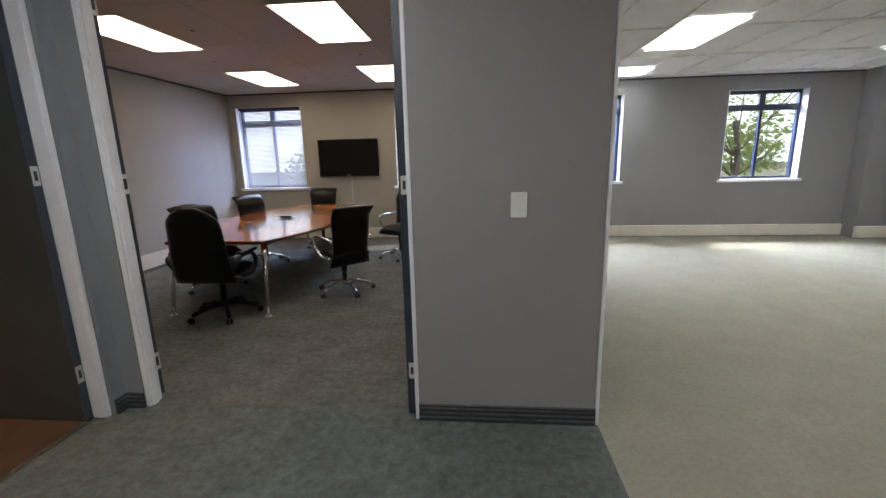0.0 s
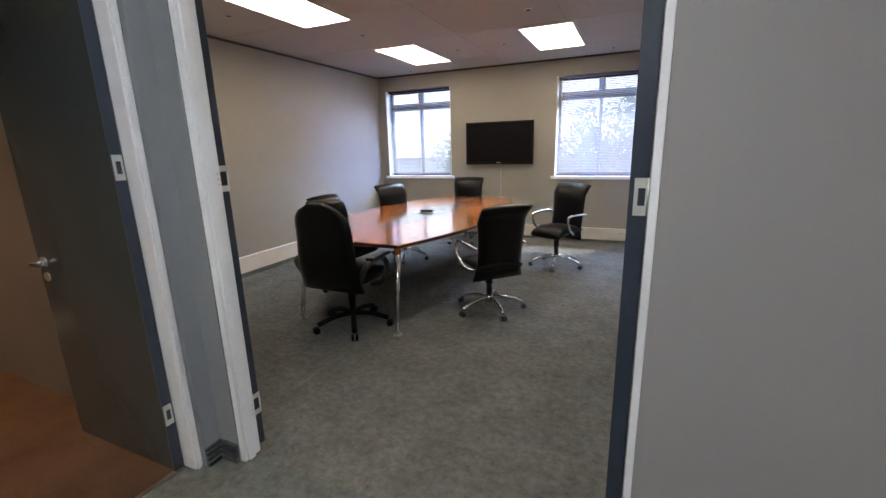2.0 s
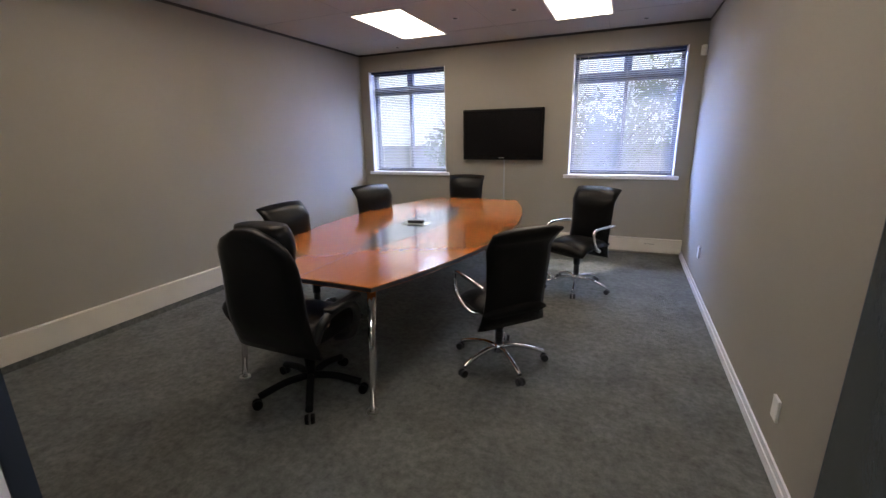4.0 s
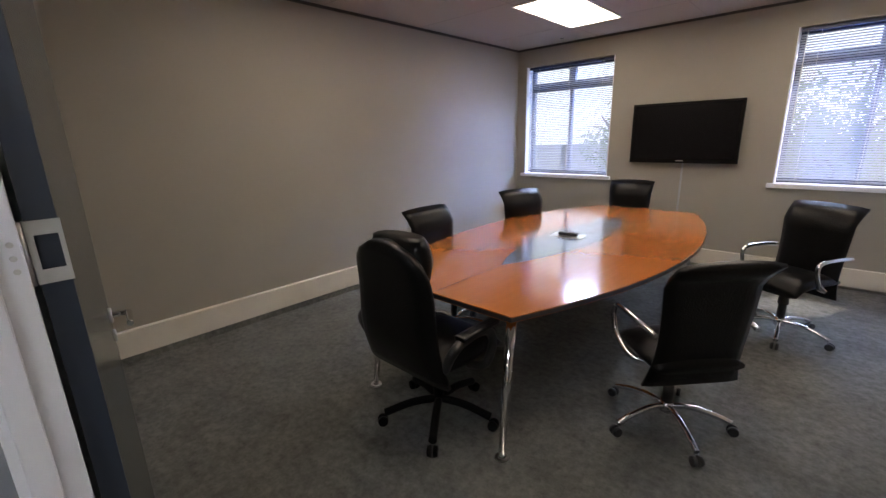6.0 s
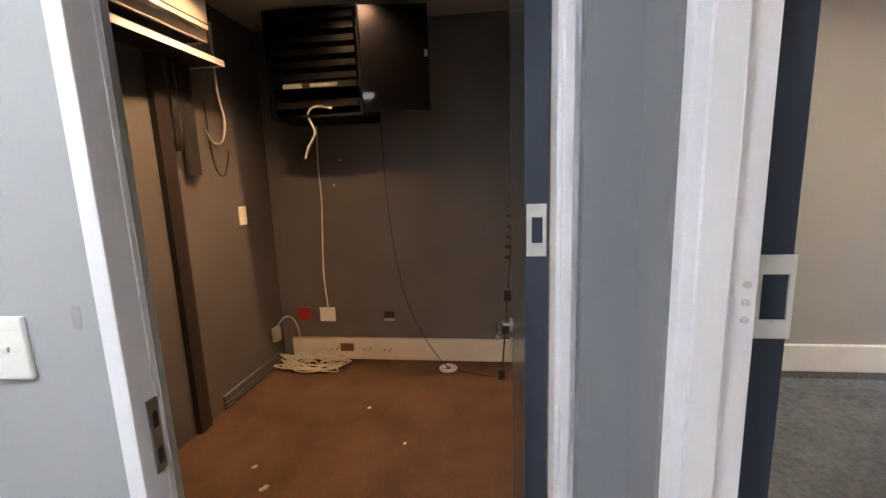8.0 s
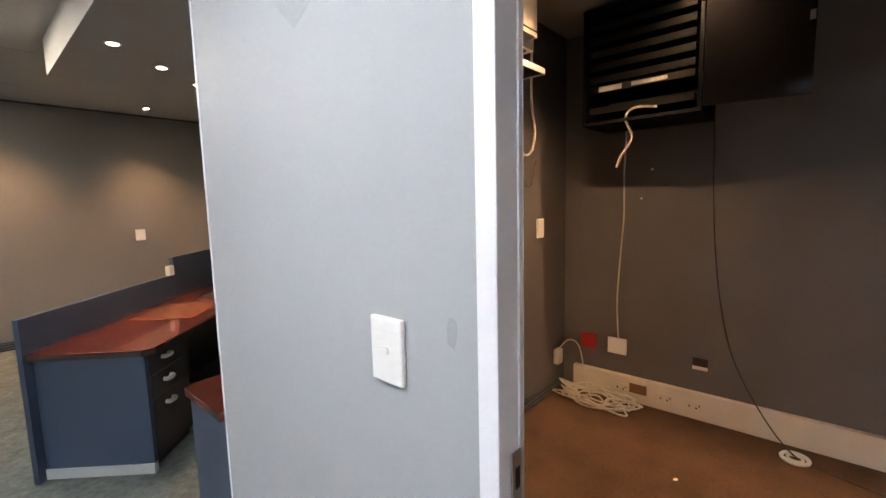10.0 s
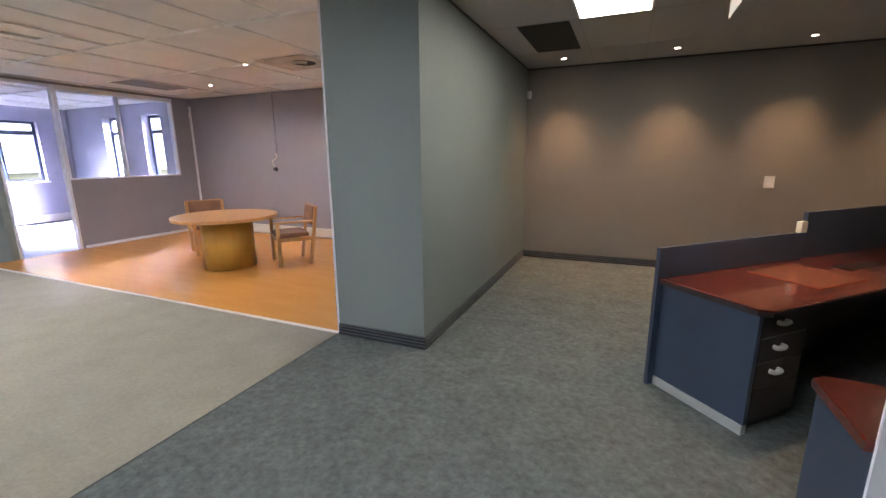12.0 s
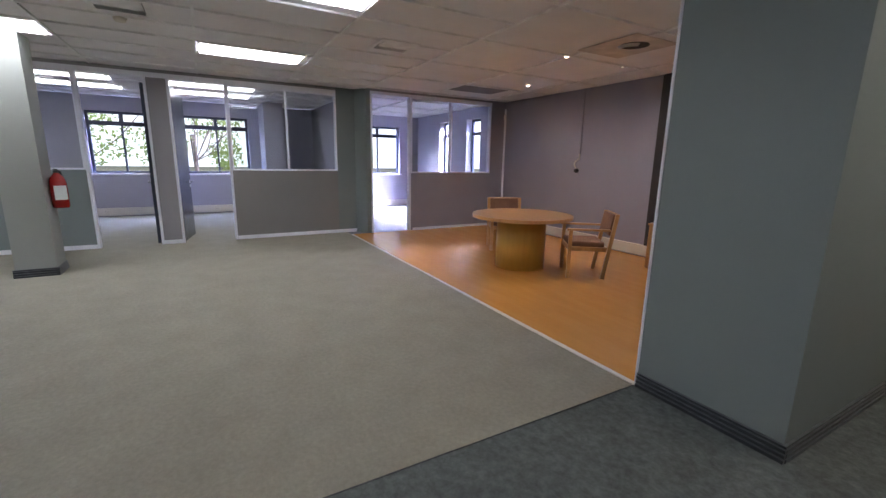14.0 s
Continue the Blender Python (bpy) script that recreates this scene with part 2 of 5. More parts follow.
def add_tube(bm, pts, r, n=8):
    """A bent rod through the points, smoothed."""
    pts = [Vector(p) for p in pts]
    path = []
    for i in range(len(pts) - 1):
        p0, p1, p2, p3 = pts[max(i - 1, 0)], pts[i], pts[i + 1], pts[min(i + 2, len(pts) - 1)]
        for k in range(5):
            s = k / 5
            path.append(0.5 * ((2 * p1) + (p2 - p0) * s + (2 * p0 - 5 * p1 + 4 * p2 - p3) * s * s + (3 * p1 - p0 - 3 * p2 + p3) * s ** 3))
    path.append(pts[-1])
    rings, side = [], None
    for i, p in enumerate(path):
        d = (path[min(i + 1, len(path) - 1)] - path[max(i - 1, 0)]).normalized()
        if side is None:
            side = d.orthogonal().normalized()
        side = (side - d * side.dot(d)).normalized()
        up = d.cross(side)
        rings.append([bm.verts.new(p + r * (side * math.cos(6.28318 * k / n) + up * math.sin(6.28318 * k / n))) for k in range(n)])
    for a, b in zip(rings, rings[1:]):
        for k in range(n):
            bm.faces.new((a[k], a[(k + 1) % n], b[(k + 1) % n], b[k])).smooth = True
    bm.faces.new(rings[0][::-1])
    bm.faces.new(rings[-1])
    return bm


def tube(pts, r, n=8):
    return add_tube(bmesh.new(), pts, r, n)


def slab(outline, z0, z1, bevel=0.0):
    """A flat plate with the given outline."""
    bm = bmesh.new()
    top = [bm.verts.new((x, y, z1)) for x, y in outline]
    low = [bm.verts.new((x, y, z0)) for x, y in outline]
    n = len(outline)
    ft = bm.faces.new(top)
    bm.faces.new(low[::-1])
    for i in range(n):
        bm.faces.new((low[i], low[(i + 1) % n], top[(i + 1) % n], top[i]))
    if bevel:
        bmesh.ops.bevel(bm, geom=list(ft.edges), offset=bevel, segments=2, affect="EDGES", profile=0.6)
    return bm


def pad(width, rows, thick, n=11, crown=0.02):
    """A cushion: rows of (y, z, ny, nz, width factor) swept along a profile, thick, with rounded rims."""
    bm = bmesh.new()
    front, back = [], []
    for k, (y, z, ny, nz, wf) in enumerate(rows):
        e = math.sin(math.pi * min(1, max(0, (k + 0.35) / (len(rows) - 0.3)))) ** 0.35
        fr_row, bk_row = [], []
        for i in range(n):
            s = 2 * i / (n - 1) - 1
            rim = max(0.0, 1 - abs(s) ** 6) ** 0.5
            h = thick / 2 * (0.25 + 0.75 * rim * e)
            x = s * width / 2 * wf
            c = crown * (1 - s * s)
            fr_row.append(bm.verts.new((x, y + ny * (h + c), z + nz * (h + c))))
            bk_row.append(bm.verts.new((x, y - ny * h, z - nz * h)))
        front.append(fr_row)
        back.append(bk_row)
    for g, flip in ((front, False), (back, True)):
        for a, b in zip(g, g[1:]):
            for i in range(n - 1):
                f = (a[i], a[i + 1], b[i + 1], b[i])
                bm.faces.new(f[::-1] if flip else f).smooth = True
    for k in range(len(rows) - 1):
        for i in (0, n - 1):
            f = (front[k][i], front[k + 1][i], back[k + 1][i], back[k][i])
            bm.faces.new(f if i else f[::-1]).smooth = True
    for i in range(n - 1):
        for k in (0, -1):
            f = (front[k][i], front[k][i + 1], back[k][i + 1], back[k][i])
            bm.faces.new(f if k else f[::-1]).smooth = True
    bmesh.ops.recalc_face_normals(bm, faces=bm.faces)
    return bm


def finish(name, bm, material, smooth=False):
    me = bpy.data.meshes.new(name)
    bmesh.ops.recalc_face_normals(bm, faces=bm.faces)
    if smooth:
        for f in bm.faces:
            f.smooth = True
    bm.to_mesh(me)
    bm.free()
    me.materials.append(material)
    return me


def part(name, bm, material, parent, label="", smooth=False):
    ob = new(name, finish(name, bm, material, smooth))
    ob.parent = parent
    if label:
        ob["label"] = label
    return ob


def solid(name, bm, material, label="", category="", group="", kind="", smooth=False):
    return tagged(new(name, finish(name, bm, material, smooth)), label, category, group, kind)


def thing(name, label, category, at=(0, 0, 0), turn=0, group="", kind=""):
    ob = new(name)
    ob.matrix_basis = pose(*at, 0, 0, turn)
    ob.empty_display_size = 0.1
    return tagged(ob, label, category, group, kind)


def setting(name, bm, material, label, category):
    return solid(name, bm, material, label, category, "", "structure")


# ---- plan ----
H = 2.75
XW, XE, YN = -4.64, -0.02, 7.93     # meeting room
YS = 2.36
X_PIER, Y_PIER = 0.755, -1.51       # carpet border and kitchen border
XB = -2.175                         # wall with the door of the dark room
X_P2, X_P3 = 7.395, 7.12            # glazed partitions
X_FAR = 11.65
WIN_X = (-3.86, -0.83, 1.95, 4.93)
WZ0, WZ1, WW = 1.0, 2.5, 1.27

# floors
setting("floor_meeting_room", box((XW, 2.30, -0.10), (XE + 0.02, YN, 0)), CARPET_C, "dark grey carpet of the meeting room", "floor")
setting("floor_corridor", slab([(-5.6, -5.07), (-0.085, -5.07), (-0.085, Y_PIER), (X_PIER, Y_PIER), (X_PIER, 2.30), (-2.24, 2.30), (-2.24, -0.05), (-5.6, -0.05)], -0.10, 0), CARPET_D, "dark green-grey carpet of the corridor and reception", "floor")
setting("floor_dark_room", box((-4.79, 0.10, -0.10), (-2.24, 2.25, 0)), CARPET_B, "brown carpet of the equipment room", "floor")
setting("floor_office", box((X_PIER, Y_PIER, -0.10), (X_FAR, YN, 0)), CARPET_L, "light grey-green carpet of the open office", "floor")
setting("floor_laminate", box((-0.085, -5.13, -0.10), (X_P3, Y_PIER, 0)), LAMINATE, "glossy orange laminate floor of the tea corner", "floor")
setting("floor_back_room", box((X_P3, -5.13, -0.10), (X_FAR, Y_PIER, 0)), mat("lilac room carpet", (0.16, 0.16, 0.19), 0.95, 0, 0.1, 1, 0.6, 190), "grey carpet of the back room", "floor")
setting("trim_floor_border", boxes(((X_PIER - 0.003, Y_PIER + 0.022, 0.0), (X_PIER + 0.003, 2.19, 0.003))), SKIRT, "thin dark joint between two carpets", "floor trim")
setting("trim_laminate_border", boxes(((X_PIER, Y_PIER - 0.02, 0.0), (X_P3 - 0.05, Y_PIER + 0.02, 0.008)), bevel=0.003), CREAM, "pale strip between carpet and laminate", "floor trim")
setting("trim_threshold", box((-2.245, 1.24, 0.0), (-2.215, 2.06, 0.006), 0.002), STEEL, "thin metal strip under the door of the dark room", "floor trim")
setting("ground", box((-400, -400, -0.6), (400, 400, -0.12)), GROUND, "dry grass ground outside the building", "ground")


def window_wall_y(name, x0, x1, y0, y1, centres, material, label):
    """A wall along x with window openings."""
    bm = bmesh.new()
    x = x0
    for c in sorted(centres):
        add_box(bm, (x, y0, 0), (c - WW / 2, y1, H))
        add_box(bm, (c - WW / 2, y0, 0), (c + WW / 2, y1, WZ0))
        add_box(bm, (c - WW / 2, y0, WZ1), (c + WW / 2, y1, H))
        x = c + WW / 2
    add_box(bm, (x, y0, 0), (x1, y1, H))
    return setting(name, bm, material, label, "wall")


def window_wall_x(name, y0, y1, x0, x1, spans, material, label, z0=WZ0, z1=WZ1):
    bm = bmesh.new()
    y = y0
    for a, b in sorted(spans):
        add_box(bm, (x0, y, 0), (x1, a, H))
        add_box(bm, (x0, a, 0), (x1, b, z0))
        add_box(bm, (x0, a, z1), (x1, b, H))
        y = b
    add_box(bm, (x0, y, 0), (x1, y1, H))
    return setting(name, bm, material, label, "wall")


# walls
window_wall_y("wall_north_meeting", XW - 0.15, XE, YN, YN + 0.28, WIN_X[:2], WALL_ROOM, "taupe grey painted outer wall with two windows")
window_wall_y("wall_north_office", XE, X_FAR + 0.3, YN, YN + 0.28, WIN_X[2:], WALL_OFFICE, "grey painted outer wall of the open office")
setting("wall_west_meeting", box((XW - 0.15, 2.25, 0), (XW, YN, H)), WALL_ROOM, "plain taupe grey painted wall", "wall")
setting("wall_east_meeting", box((XE, YS, 0), (XE + 0.12, YN, H)), WALL_ROOM, "plain grey painted wall", "wall")
setting("wall_pier_north", boxes(((-0.25, 2.207, 0), (X_PIER - 0.012, YS, H))), WALL, "grey painted pier with a light switch", "wall")
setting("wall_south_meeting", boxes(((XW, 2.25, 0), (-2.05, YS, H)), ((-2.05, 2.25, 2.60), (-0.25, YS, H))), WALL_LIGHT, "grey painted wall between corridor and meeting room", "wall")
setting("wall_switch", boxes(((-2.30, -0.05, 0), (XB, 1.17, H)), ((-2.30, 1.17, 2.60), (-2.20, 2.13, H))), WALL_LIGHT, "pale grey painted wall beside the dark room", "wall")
setting("wall_recess", boxes(((-2.33, 2.147, 0), (-2.12, 2.235, H)), ((-2.33, 2.235, 0), (-2.05, 2.249, H)), ((-2.05, 2.235, 0), (-1.996, 2.335, H))), WALL_RECESS_SHADE, "strip of wall between two doorways, coloured darker for shade", "wall")
setting("wall_dark_room", boxes(((-4.94, -0.05, 0), (-4.79, 2.25, H)), ((-4.79, -0.05, 0), (-2.30, 0.10, H)), ((-4.64, 2.245, 0), (-2.34, 2.25, H))), WALL_DARK, "charcoal walls of the equipment room", "wall")
setting("wall_dark_room_lining", box((-4.79, 2.235, 0), (-2.34, 2.245, H)), WALL_DARK, "charcoal side wall of the equipment room", "wall")
setting("wall_reception_south", box((-5.6, -5.22, 0), (-0.085, -5.07, H)), WALL_SPOTS, "grey wall washed by spots", "wall")
setting("wall_reception_west", box((-5.75, -5.07, 0), (-5.6, -0.05, H)), WALL, "plain grey wall", "wall")
setting("wall_reception_north", box((-5.6, -0.05, 0), (-4.94, 0.10, H)), WALL, "plain grey wall", "wall")
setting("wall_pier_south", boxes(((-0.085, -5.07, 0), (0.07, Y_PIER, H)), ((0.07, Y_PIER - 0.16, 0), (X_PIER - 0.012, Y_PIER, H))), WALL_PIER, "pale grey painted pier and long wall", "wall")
setting("wall_kitchen_south", box((0.07, -5.28, 0), (X_P3 + 0.12, -5.13, H)), WALL_KITCHEN, "mauve grey painted wall behind the round table", "wall")
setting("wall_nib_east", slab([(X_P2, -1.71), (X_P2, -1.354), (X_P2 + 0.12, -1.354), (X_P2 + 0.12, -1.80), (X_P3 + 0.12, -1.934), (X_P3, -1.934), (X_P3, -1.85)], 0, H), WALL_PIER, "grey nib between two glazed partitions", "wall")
setting("pilaster_north", box((6.38, 7.62, 0), (7.0, YN, H)), WALL_OFFICE, "grey pilaster on the outer wall", "wall")
window_wall_x("wall_far_east", -5.3, YN + 0.28, X_FAR, X_FAR + 0.28, [(-0.18, 1.30), (1.86, 3.18), (-4.5, -3.12), (5.2, 6.5)], WALL_FAR, "outer wall of the back rooms with windows", 1.0, 2.42)
ys3 = boxes(((X_P3 + 0.12, -5.41, 0), (8.1, -5.13, H)), ((8.75, -5.41, 0), (9.5, -5.13, H)), ((10.2, -5.41, 0), (X_FAR, -5.13, H)),
            ((8.1, -5.41, 0), (8.75, -5.13, 1.0)), ((8.1, -5.41, 2.5), (8.75, -5.13, H)), ((9.5, -5.41, 0), (10.2, -5.13, 1.0)), ((9.5, -5.41, 2.5), (10.2, -5.13, H)))
setting("wall_back_south", ys3, WALL_FAR, "outer wall of the bright back room", "wall")
setting("wall_back_divider", boxes(((X_P2 + 0.12, -1.95, 0), (X_FAR, -1.83, H))), WALL_FAR, "dividing wall of the back rooms", "wall")
setting("wall_back_divider_north", boxes(((X_P2 + 0.12, 1.40, 0), (X_FAR, 1.52, H)), ((X_P2 + 0.12, 4.6, 0), (X_FAR, 4.72, H)), ((10.6, -0.9, 0), (X_FAR, -0.45, H))), WALL_FAR, "dividing walls of the back rooms", "wall")
setting("column", box((5.74, 2.57, 0), (6.12, 2.95, H)), WALL_COLUMN, "square pale grey column in the open office", "column")

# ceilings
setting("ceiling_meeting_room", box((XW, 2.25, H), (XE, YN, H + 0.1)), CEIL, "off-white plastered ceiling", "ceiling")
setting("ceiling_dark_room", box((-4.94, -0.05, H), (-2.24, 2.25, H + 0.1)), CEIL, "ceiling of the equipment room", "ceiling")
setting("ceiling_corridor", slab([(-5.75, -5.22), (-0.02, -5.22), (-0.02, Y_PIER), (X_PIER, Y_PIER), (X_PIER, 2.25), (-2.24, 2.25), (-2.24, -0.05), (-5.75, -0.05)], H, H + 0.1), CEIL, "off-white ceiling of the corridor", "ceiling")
setting("ceiling_bulkhead", box((-5.6, -2.60, 2.50), (-2.09, -0.05, H)), CEIL, "lowered ceiling above the reception desk", "ceiling")
bm = box((X_PIER, -5.28, H + 0.012), (X_FAR + 0.1, YN + 0.1, H + 0.1))
setting("ceiling_office", bm, TILE, "tiled ceiling of the open office", "ceiling")
bm = bmesh.new()
ybars = [0.885 + 1.36 * k for k in range(-5, 6)]
for y in ybars:
    add_box(bm, (X_PIER, y - 0.013, H - 0.009), (X_FAR, y + 0.013, H + 0.013))
x = 5.13 - 0.615 * 7
while x < X_FAR:
    if x > X_PIER + 0.02:
        for a, b in zip([-5.13] + ybars, ybars + [YN]):
            if b < -1.8 and round((x - 0.825) / 0.615) % 2:
                continue
            add_box(bm, (x - 0.010, a + 0.014, H - 0.007), (x + 0.010, b - 0.014, H + 0.012))
    x += 0.615
setting("ceiling_grid", bm, TBAR, "white metal grid of the tiled ceiling", "ceiling grid")
setting("ceiling_strip", box((XE, YS, H), (X_PIER, YN, H + 0.1)), TILE, "edge strip of the office ceiling", "ceiling")


# joints between the ceiling boards
bm = bmesh.new()
for y in (-4.2, -3.0, -0.6, 0.6):
    add_box(bm, (-2.08, y - 0.003, H - 0.0015), (-0.09, y + 0.003, H))
for a in (-1.6, -0.98):
    add_box(bm, (a - 0.003, -5.06, H - 0.0012), (a + 0.003, -3.01, H))
for a in (-3.46, -2.26, -1.06):
    add_box(bm, (a - 0.003, 2.4, H - 0.0012), (a + 0.003, YN - 0.01, H))
for y in (3.5, 4.72, 5.94, 7.16):
    add_box(bm, (XW + 0.01, y - 0.003, H - 0.0015), (XE - 0.01, y + 0.003, H))
setting("ceiling_joints", bm, mat("ceiling joint", (0.36, 0.35, 0.34), 0.8), "faint joints between ceiling boards", "ceiling")


# dark strips that paint the shadow line where walls meet the ceiling
SHADOW_LINE = mat("painted shadow line strip", (0.06, 0.058, 0.056), 0.7)
for nm, a, b in (("trim_gap_west", (XW, 2.37, H - 0.028), (XW + 0.004, YN - 0.004, H - 0.001)), ("trim_gap_north", (XW + 0.004, YN - 0.004, H - 0.028), (XE - 0.004, YN, H - 0.001)),
                 ("trim_gap_east", (XE - 0.004, YS + 0.01, H - 0.028), (XE, YN - 0.004, H - 0.001)), ("trim_gap_office", (XE + 0.13, YN - 0.004, H - 0.028), (6.37, YN, H - 0.001)),
                 ("trim_gap_reception", (-5.59, -5.07, H - 0.022), (-0.09, -5.066, H - 0.001)), ("trim_gap_long_wall", (-0.089, -5.06, H - 0.022), (-0.085, Y_PIER - 0.01, H - 0.001))):
    setting(nm, box(a, b), SHADOW_LINE, "dark strip painted as a shadow line under the ceiling", "ceiling trim")


# skirting
def ribbed(a, b, out, h=0.095):
    """Ribbed skirting along the line a-b, standing out by the vector out."""
    bm = bmesh.new()
    for k, (z0, z1, d) in enumerate(((0, 0.020, 0.020), (0.020, 0.030, 0.005), (0.030, 0.048, 0.018), (0.048, 0.058, 0.005), (0.058, 0.076, 0.016), (0.076, 0.084, 0.005), (0.084, h, 0.012))):
        p = [min(a[0], b[0], a[0] + out[0] * d, b[0] + out[0] * d), min(a[1], b[1], a[1] + out[1] * d, b[1] + out[1] * d), z0]
        q = [max(a[0], b[0], a[0] + out[0] * d, b[0] + out[0] * d), max(a[1], b[1], a[1] + out[1] * d, b[1] + out[1] * d), z1]
        add_box(bm, p, q)
    return bm


for nm, a, b, o in (("baseboard_pier", (-0.25, 2.207), (0.743, 2.207), (0, -1)), ("baseboard_recess", (-2.098, 2.235), (-1.997, 2.235), (0, -1)), ("baseboard_recess_side", (-2.12, 2.149), (-2.12, 2.234), (1, 0)),
                    ("baseboard_switch_wall", (XB, -0.03), (XB, 1.17), (1, 0)), ("baseboard_reception", (-5.6, -5.07), (-0.10, -5.07), (0, 1)),
                    ("baseboard_long_wall", (-0.085, -5.05), (-0.085, Y_PIER), (-1, 0)), ("baseboard_south_pier", (-0.10, Y_PIER), (0.743, Y_PIER), (0, 1)),
                    ("baseboard_column_west", (5.74, 2.55), (5.74, 2.97), (-1, 0)), ("baseboard_column_south", (5.72, 2.57), (6.13, 2.57), (0, -1)),
                    ("baseboard_dark_room", (-4.74, 0.10), (-3.9, 0.10), (0, 1))):
    run = setting(nm, ribbed(a, b, o), SKIRT, "dark ribbed skirting", "skirting")
    # thin pale strips painted as highlights along the rib tops
    for z, d in ((0.0195, 0.021), (0.0475, 0.019), (0.0755, 0.017), (0.0945, 0.013)):
        p = [min(a[k], b[k], a[k] + o[k] * d, b[k] + o[k] * d) for k in (0, 1)]
        q = [max(a[k], b[k], a[k] + o[k] * d, b[k] + o[k] * d) for k in (0, 1)]
        part("rib_highlight", box((*p, z), (*q, z + 0.003)), RIB_LIGHT, run, "pale strip painted as the lit edge of a skirting rib")
setting("baseboard_meeting_east", boxes(((XE - 0.016, 3.2, 0), (XE, YN - 0.06, 0.05)), ((XE - 0.010, 3.2, 0.05), (XE, YN - 0.06, 0.085))), WHITE, "narrow painted skirting", "skirting")


def trunking(name, a, b, z0=0.035, z1=0.235):
    bm = bmesh.new()
    add_box(bm, (*a, z0), (*b, z1), 0.004)
    bm2 = bm
    return setting(name, bm2, CREAM, "cream plastic cable trunking along the wall", "trunking")


trunking("trunking_west", (XW, 2.45), (XW + 0.045, YN - 0.05), 0.055, 0.252)
# added filler in carpet colour, hides the wall below the trunking
setting("baseboard_carpet_filler", box((XW, 2.45, 0), (XW + 0.043, YN - 0.05, 0.054)), CARPET_C, "carpet-coloured filler strip added under the trunking", "skirting")
trunking("trunking_north", (XW + 0.05, YN - 0.045), (XE, YN), 0.035, 0.215)
trunking("trunking_office_north", (0.12, YN - 0.045), (6.38, YN), 0.02, 0.21)
trunking("trunking_pilaster", (6.36, 7.575), (7.02, 7.62), 0.02, 0.21)
trunking("trunking_office_far", (7.02, YN - 0.045), (7.39, YN), 0.02, 0.21)
trunking("trunking_dark_room", (-4.79, 0.20), (-4.745, 2.23), 0.01, 0.195)
trunking("trunking_far_east", (X_FAR - 0.04, 1.53), (X_FAR, 4.59), 0.02, 0.20)
trunking("trunking_far_east_b", (X_FAR - 0.04, -0.44), (X_FAR, 1.39), 0.02, 0.20)
trunking("trunking_far_east_c", (X_FAR - 0.04, -5.12), (X_FAR, -1.96), 0.02, 0.20)
trunking("trunking_kitchen", (0.10, -5.13), (X_P3 - 0.01, -5.09), 0.02, 0.19)
for nm, a, b in (("baseboard_low_wall", (X_P2 - 0.015, -1.71, 0), (X_P2, 0.48, 0.065)), ("baseboard_post", (X_P2 - 0.015, 1.32, 0), (X_P2, 1.60, 0.065)),
                 ("baseboard_low_wall_north", (X_P2 - 0.015, 2.47, 0), (X_P2, 7.6, 0.065)), ("baseboard_kitchen_partition", (X_P3 - 0.015, -5.09, 0), (X_P3, -2.83, 0.05))):
    setting(nm, box(a, b, 0.003), WHITE, "white skirting of the partition", "skirting")


# white door frames and corner trims
def frame_member(name, a, b, label="white painted door frame"):
    return setting(name, box(a, b, 0.003), WHITE, label, "door frame")


frame_member("door_frame_meeting_left", (-1.995, 2.240, 0), (-1.966, 2.335, 2.6))
frame_member("trim_frame_bead_meeting", (-1.965, 2.256, 0), (-1.954, 2.296, 2.6), "moulded bead on a white door frame")
frame_member("door_frame_meeting_right", (-0.272, 2.200, 0), (-0.2505, 2.335, 2.6))
frame_member("door_frame_meeting_head", (-1.952, 2.215, 2.56), (-0.273, 2.335, 2.6))
frame_member("door_frame_dark_right", (-2.235, 2.108, 0), (-2.150, 2.146, 2.6))
frame_member("trim_frame_bead_dark", (-2.149, 2.116, 0), (-2.141, 2.136, 2.6), "moulded bead on a white door frame")
frame_member("door_frame_dark_left", (-2.228, 1.171, 0), (-2.150, 1.214, 2.6))
frame_member("trim_frame_stop_dark", (-2.228, 1.215, 0), (-2.213, 1.2175, 2.6), "door stop on a white door frame")
frame_member("door_frame_dark_head", (-2.235, 1.233, 2.56), (-2.150, 2.107, 2.6))
setting("trim_corner_office_north", box((X_PIER - 0.011, 2.195, 0), (X_PIER + 0.006, YS, H), 0.002), WHITE, "white corner trim of the pier", "corner trim")
setting("trim_corner_office_south", box((X_PIER - 0.011, Y_PIER - 0.16, 0), (X_PIER + 0.006, Y_PIER + 0.006, H), 0.002), WHITE, "white corner trim of the south pier", "corner trim")
setting("trim_corner_switch_wall", box((XB - 0.02, -0.058, 0), (XB + 0.004, -0.050, H), 0.002), WHITE, "white corner trim at the end of the wall", "corner trim")


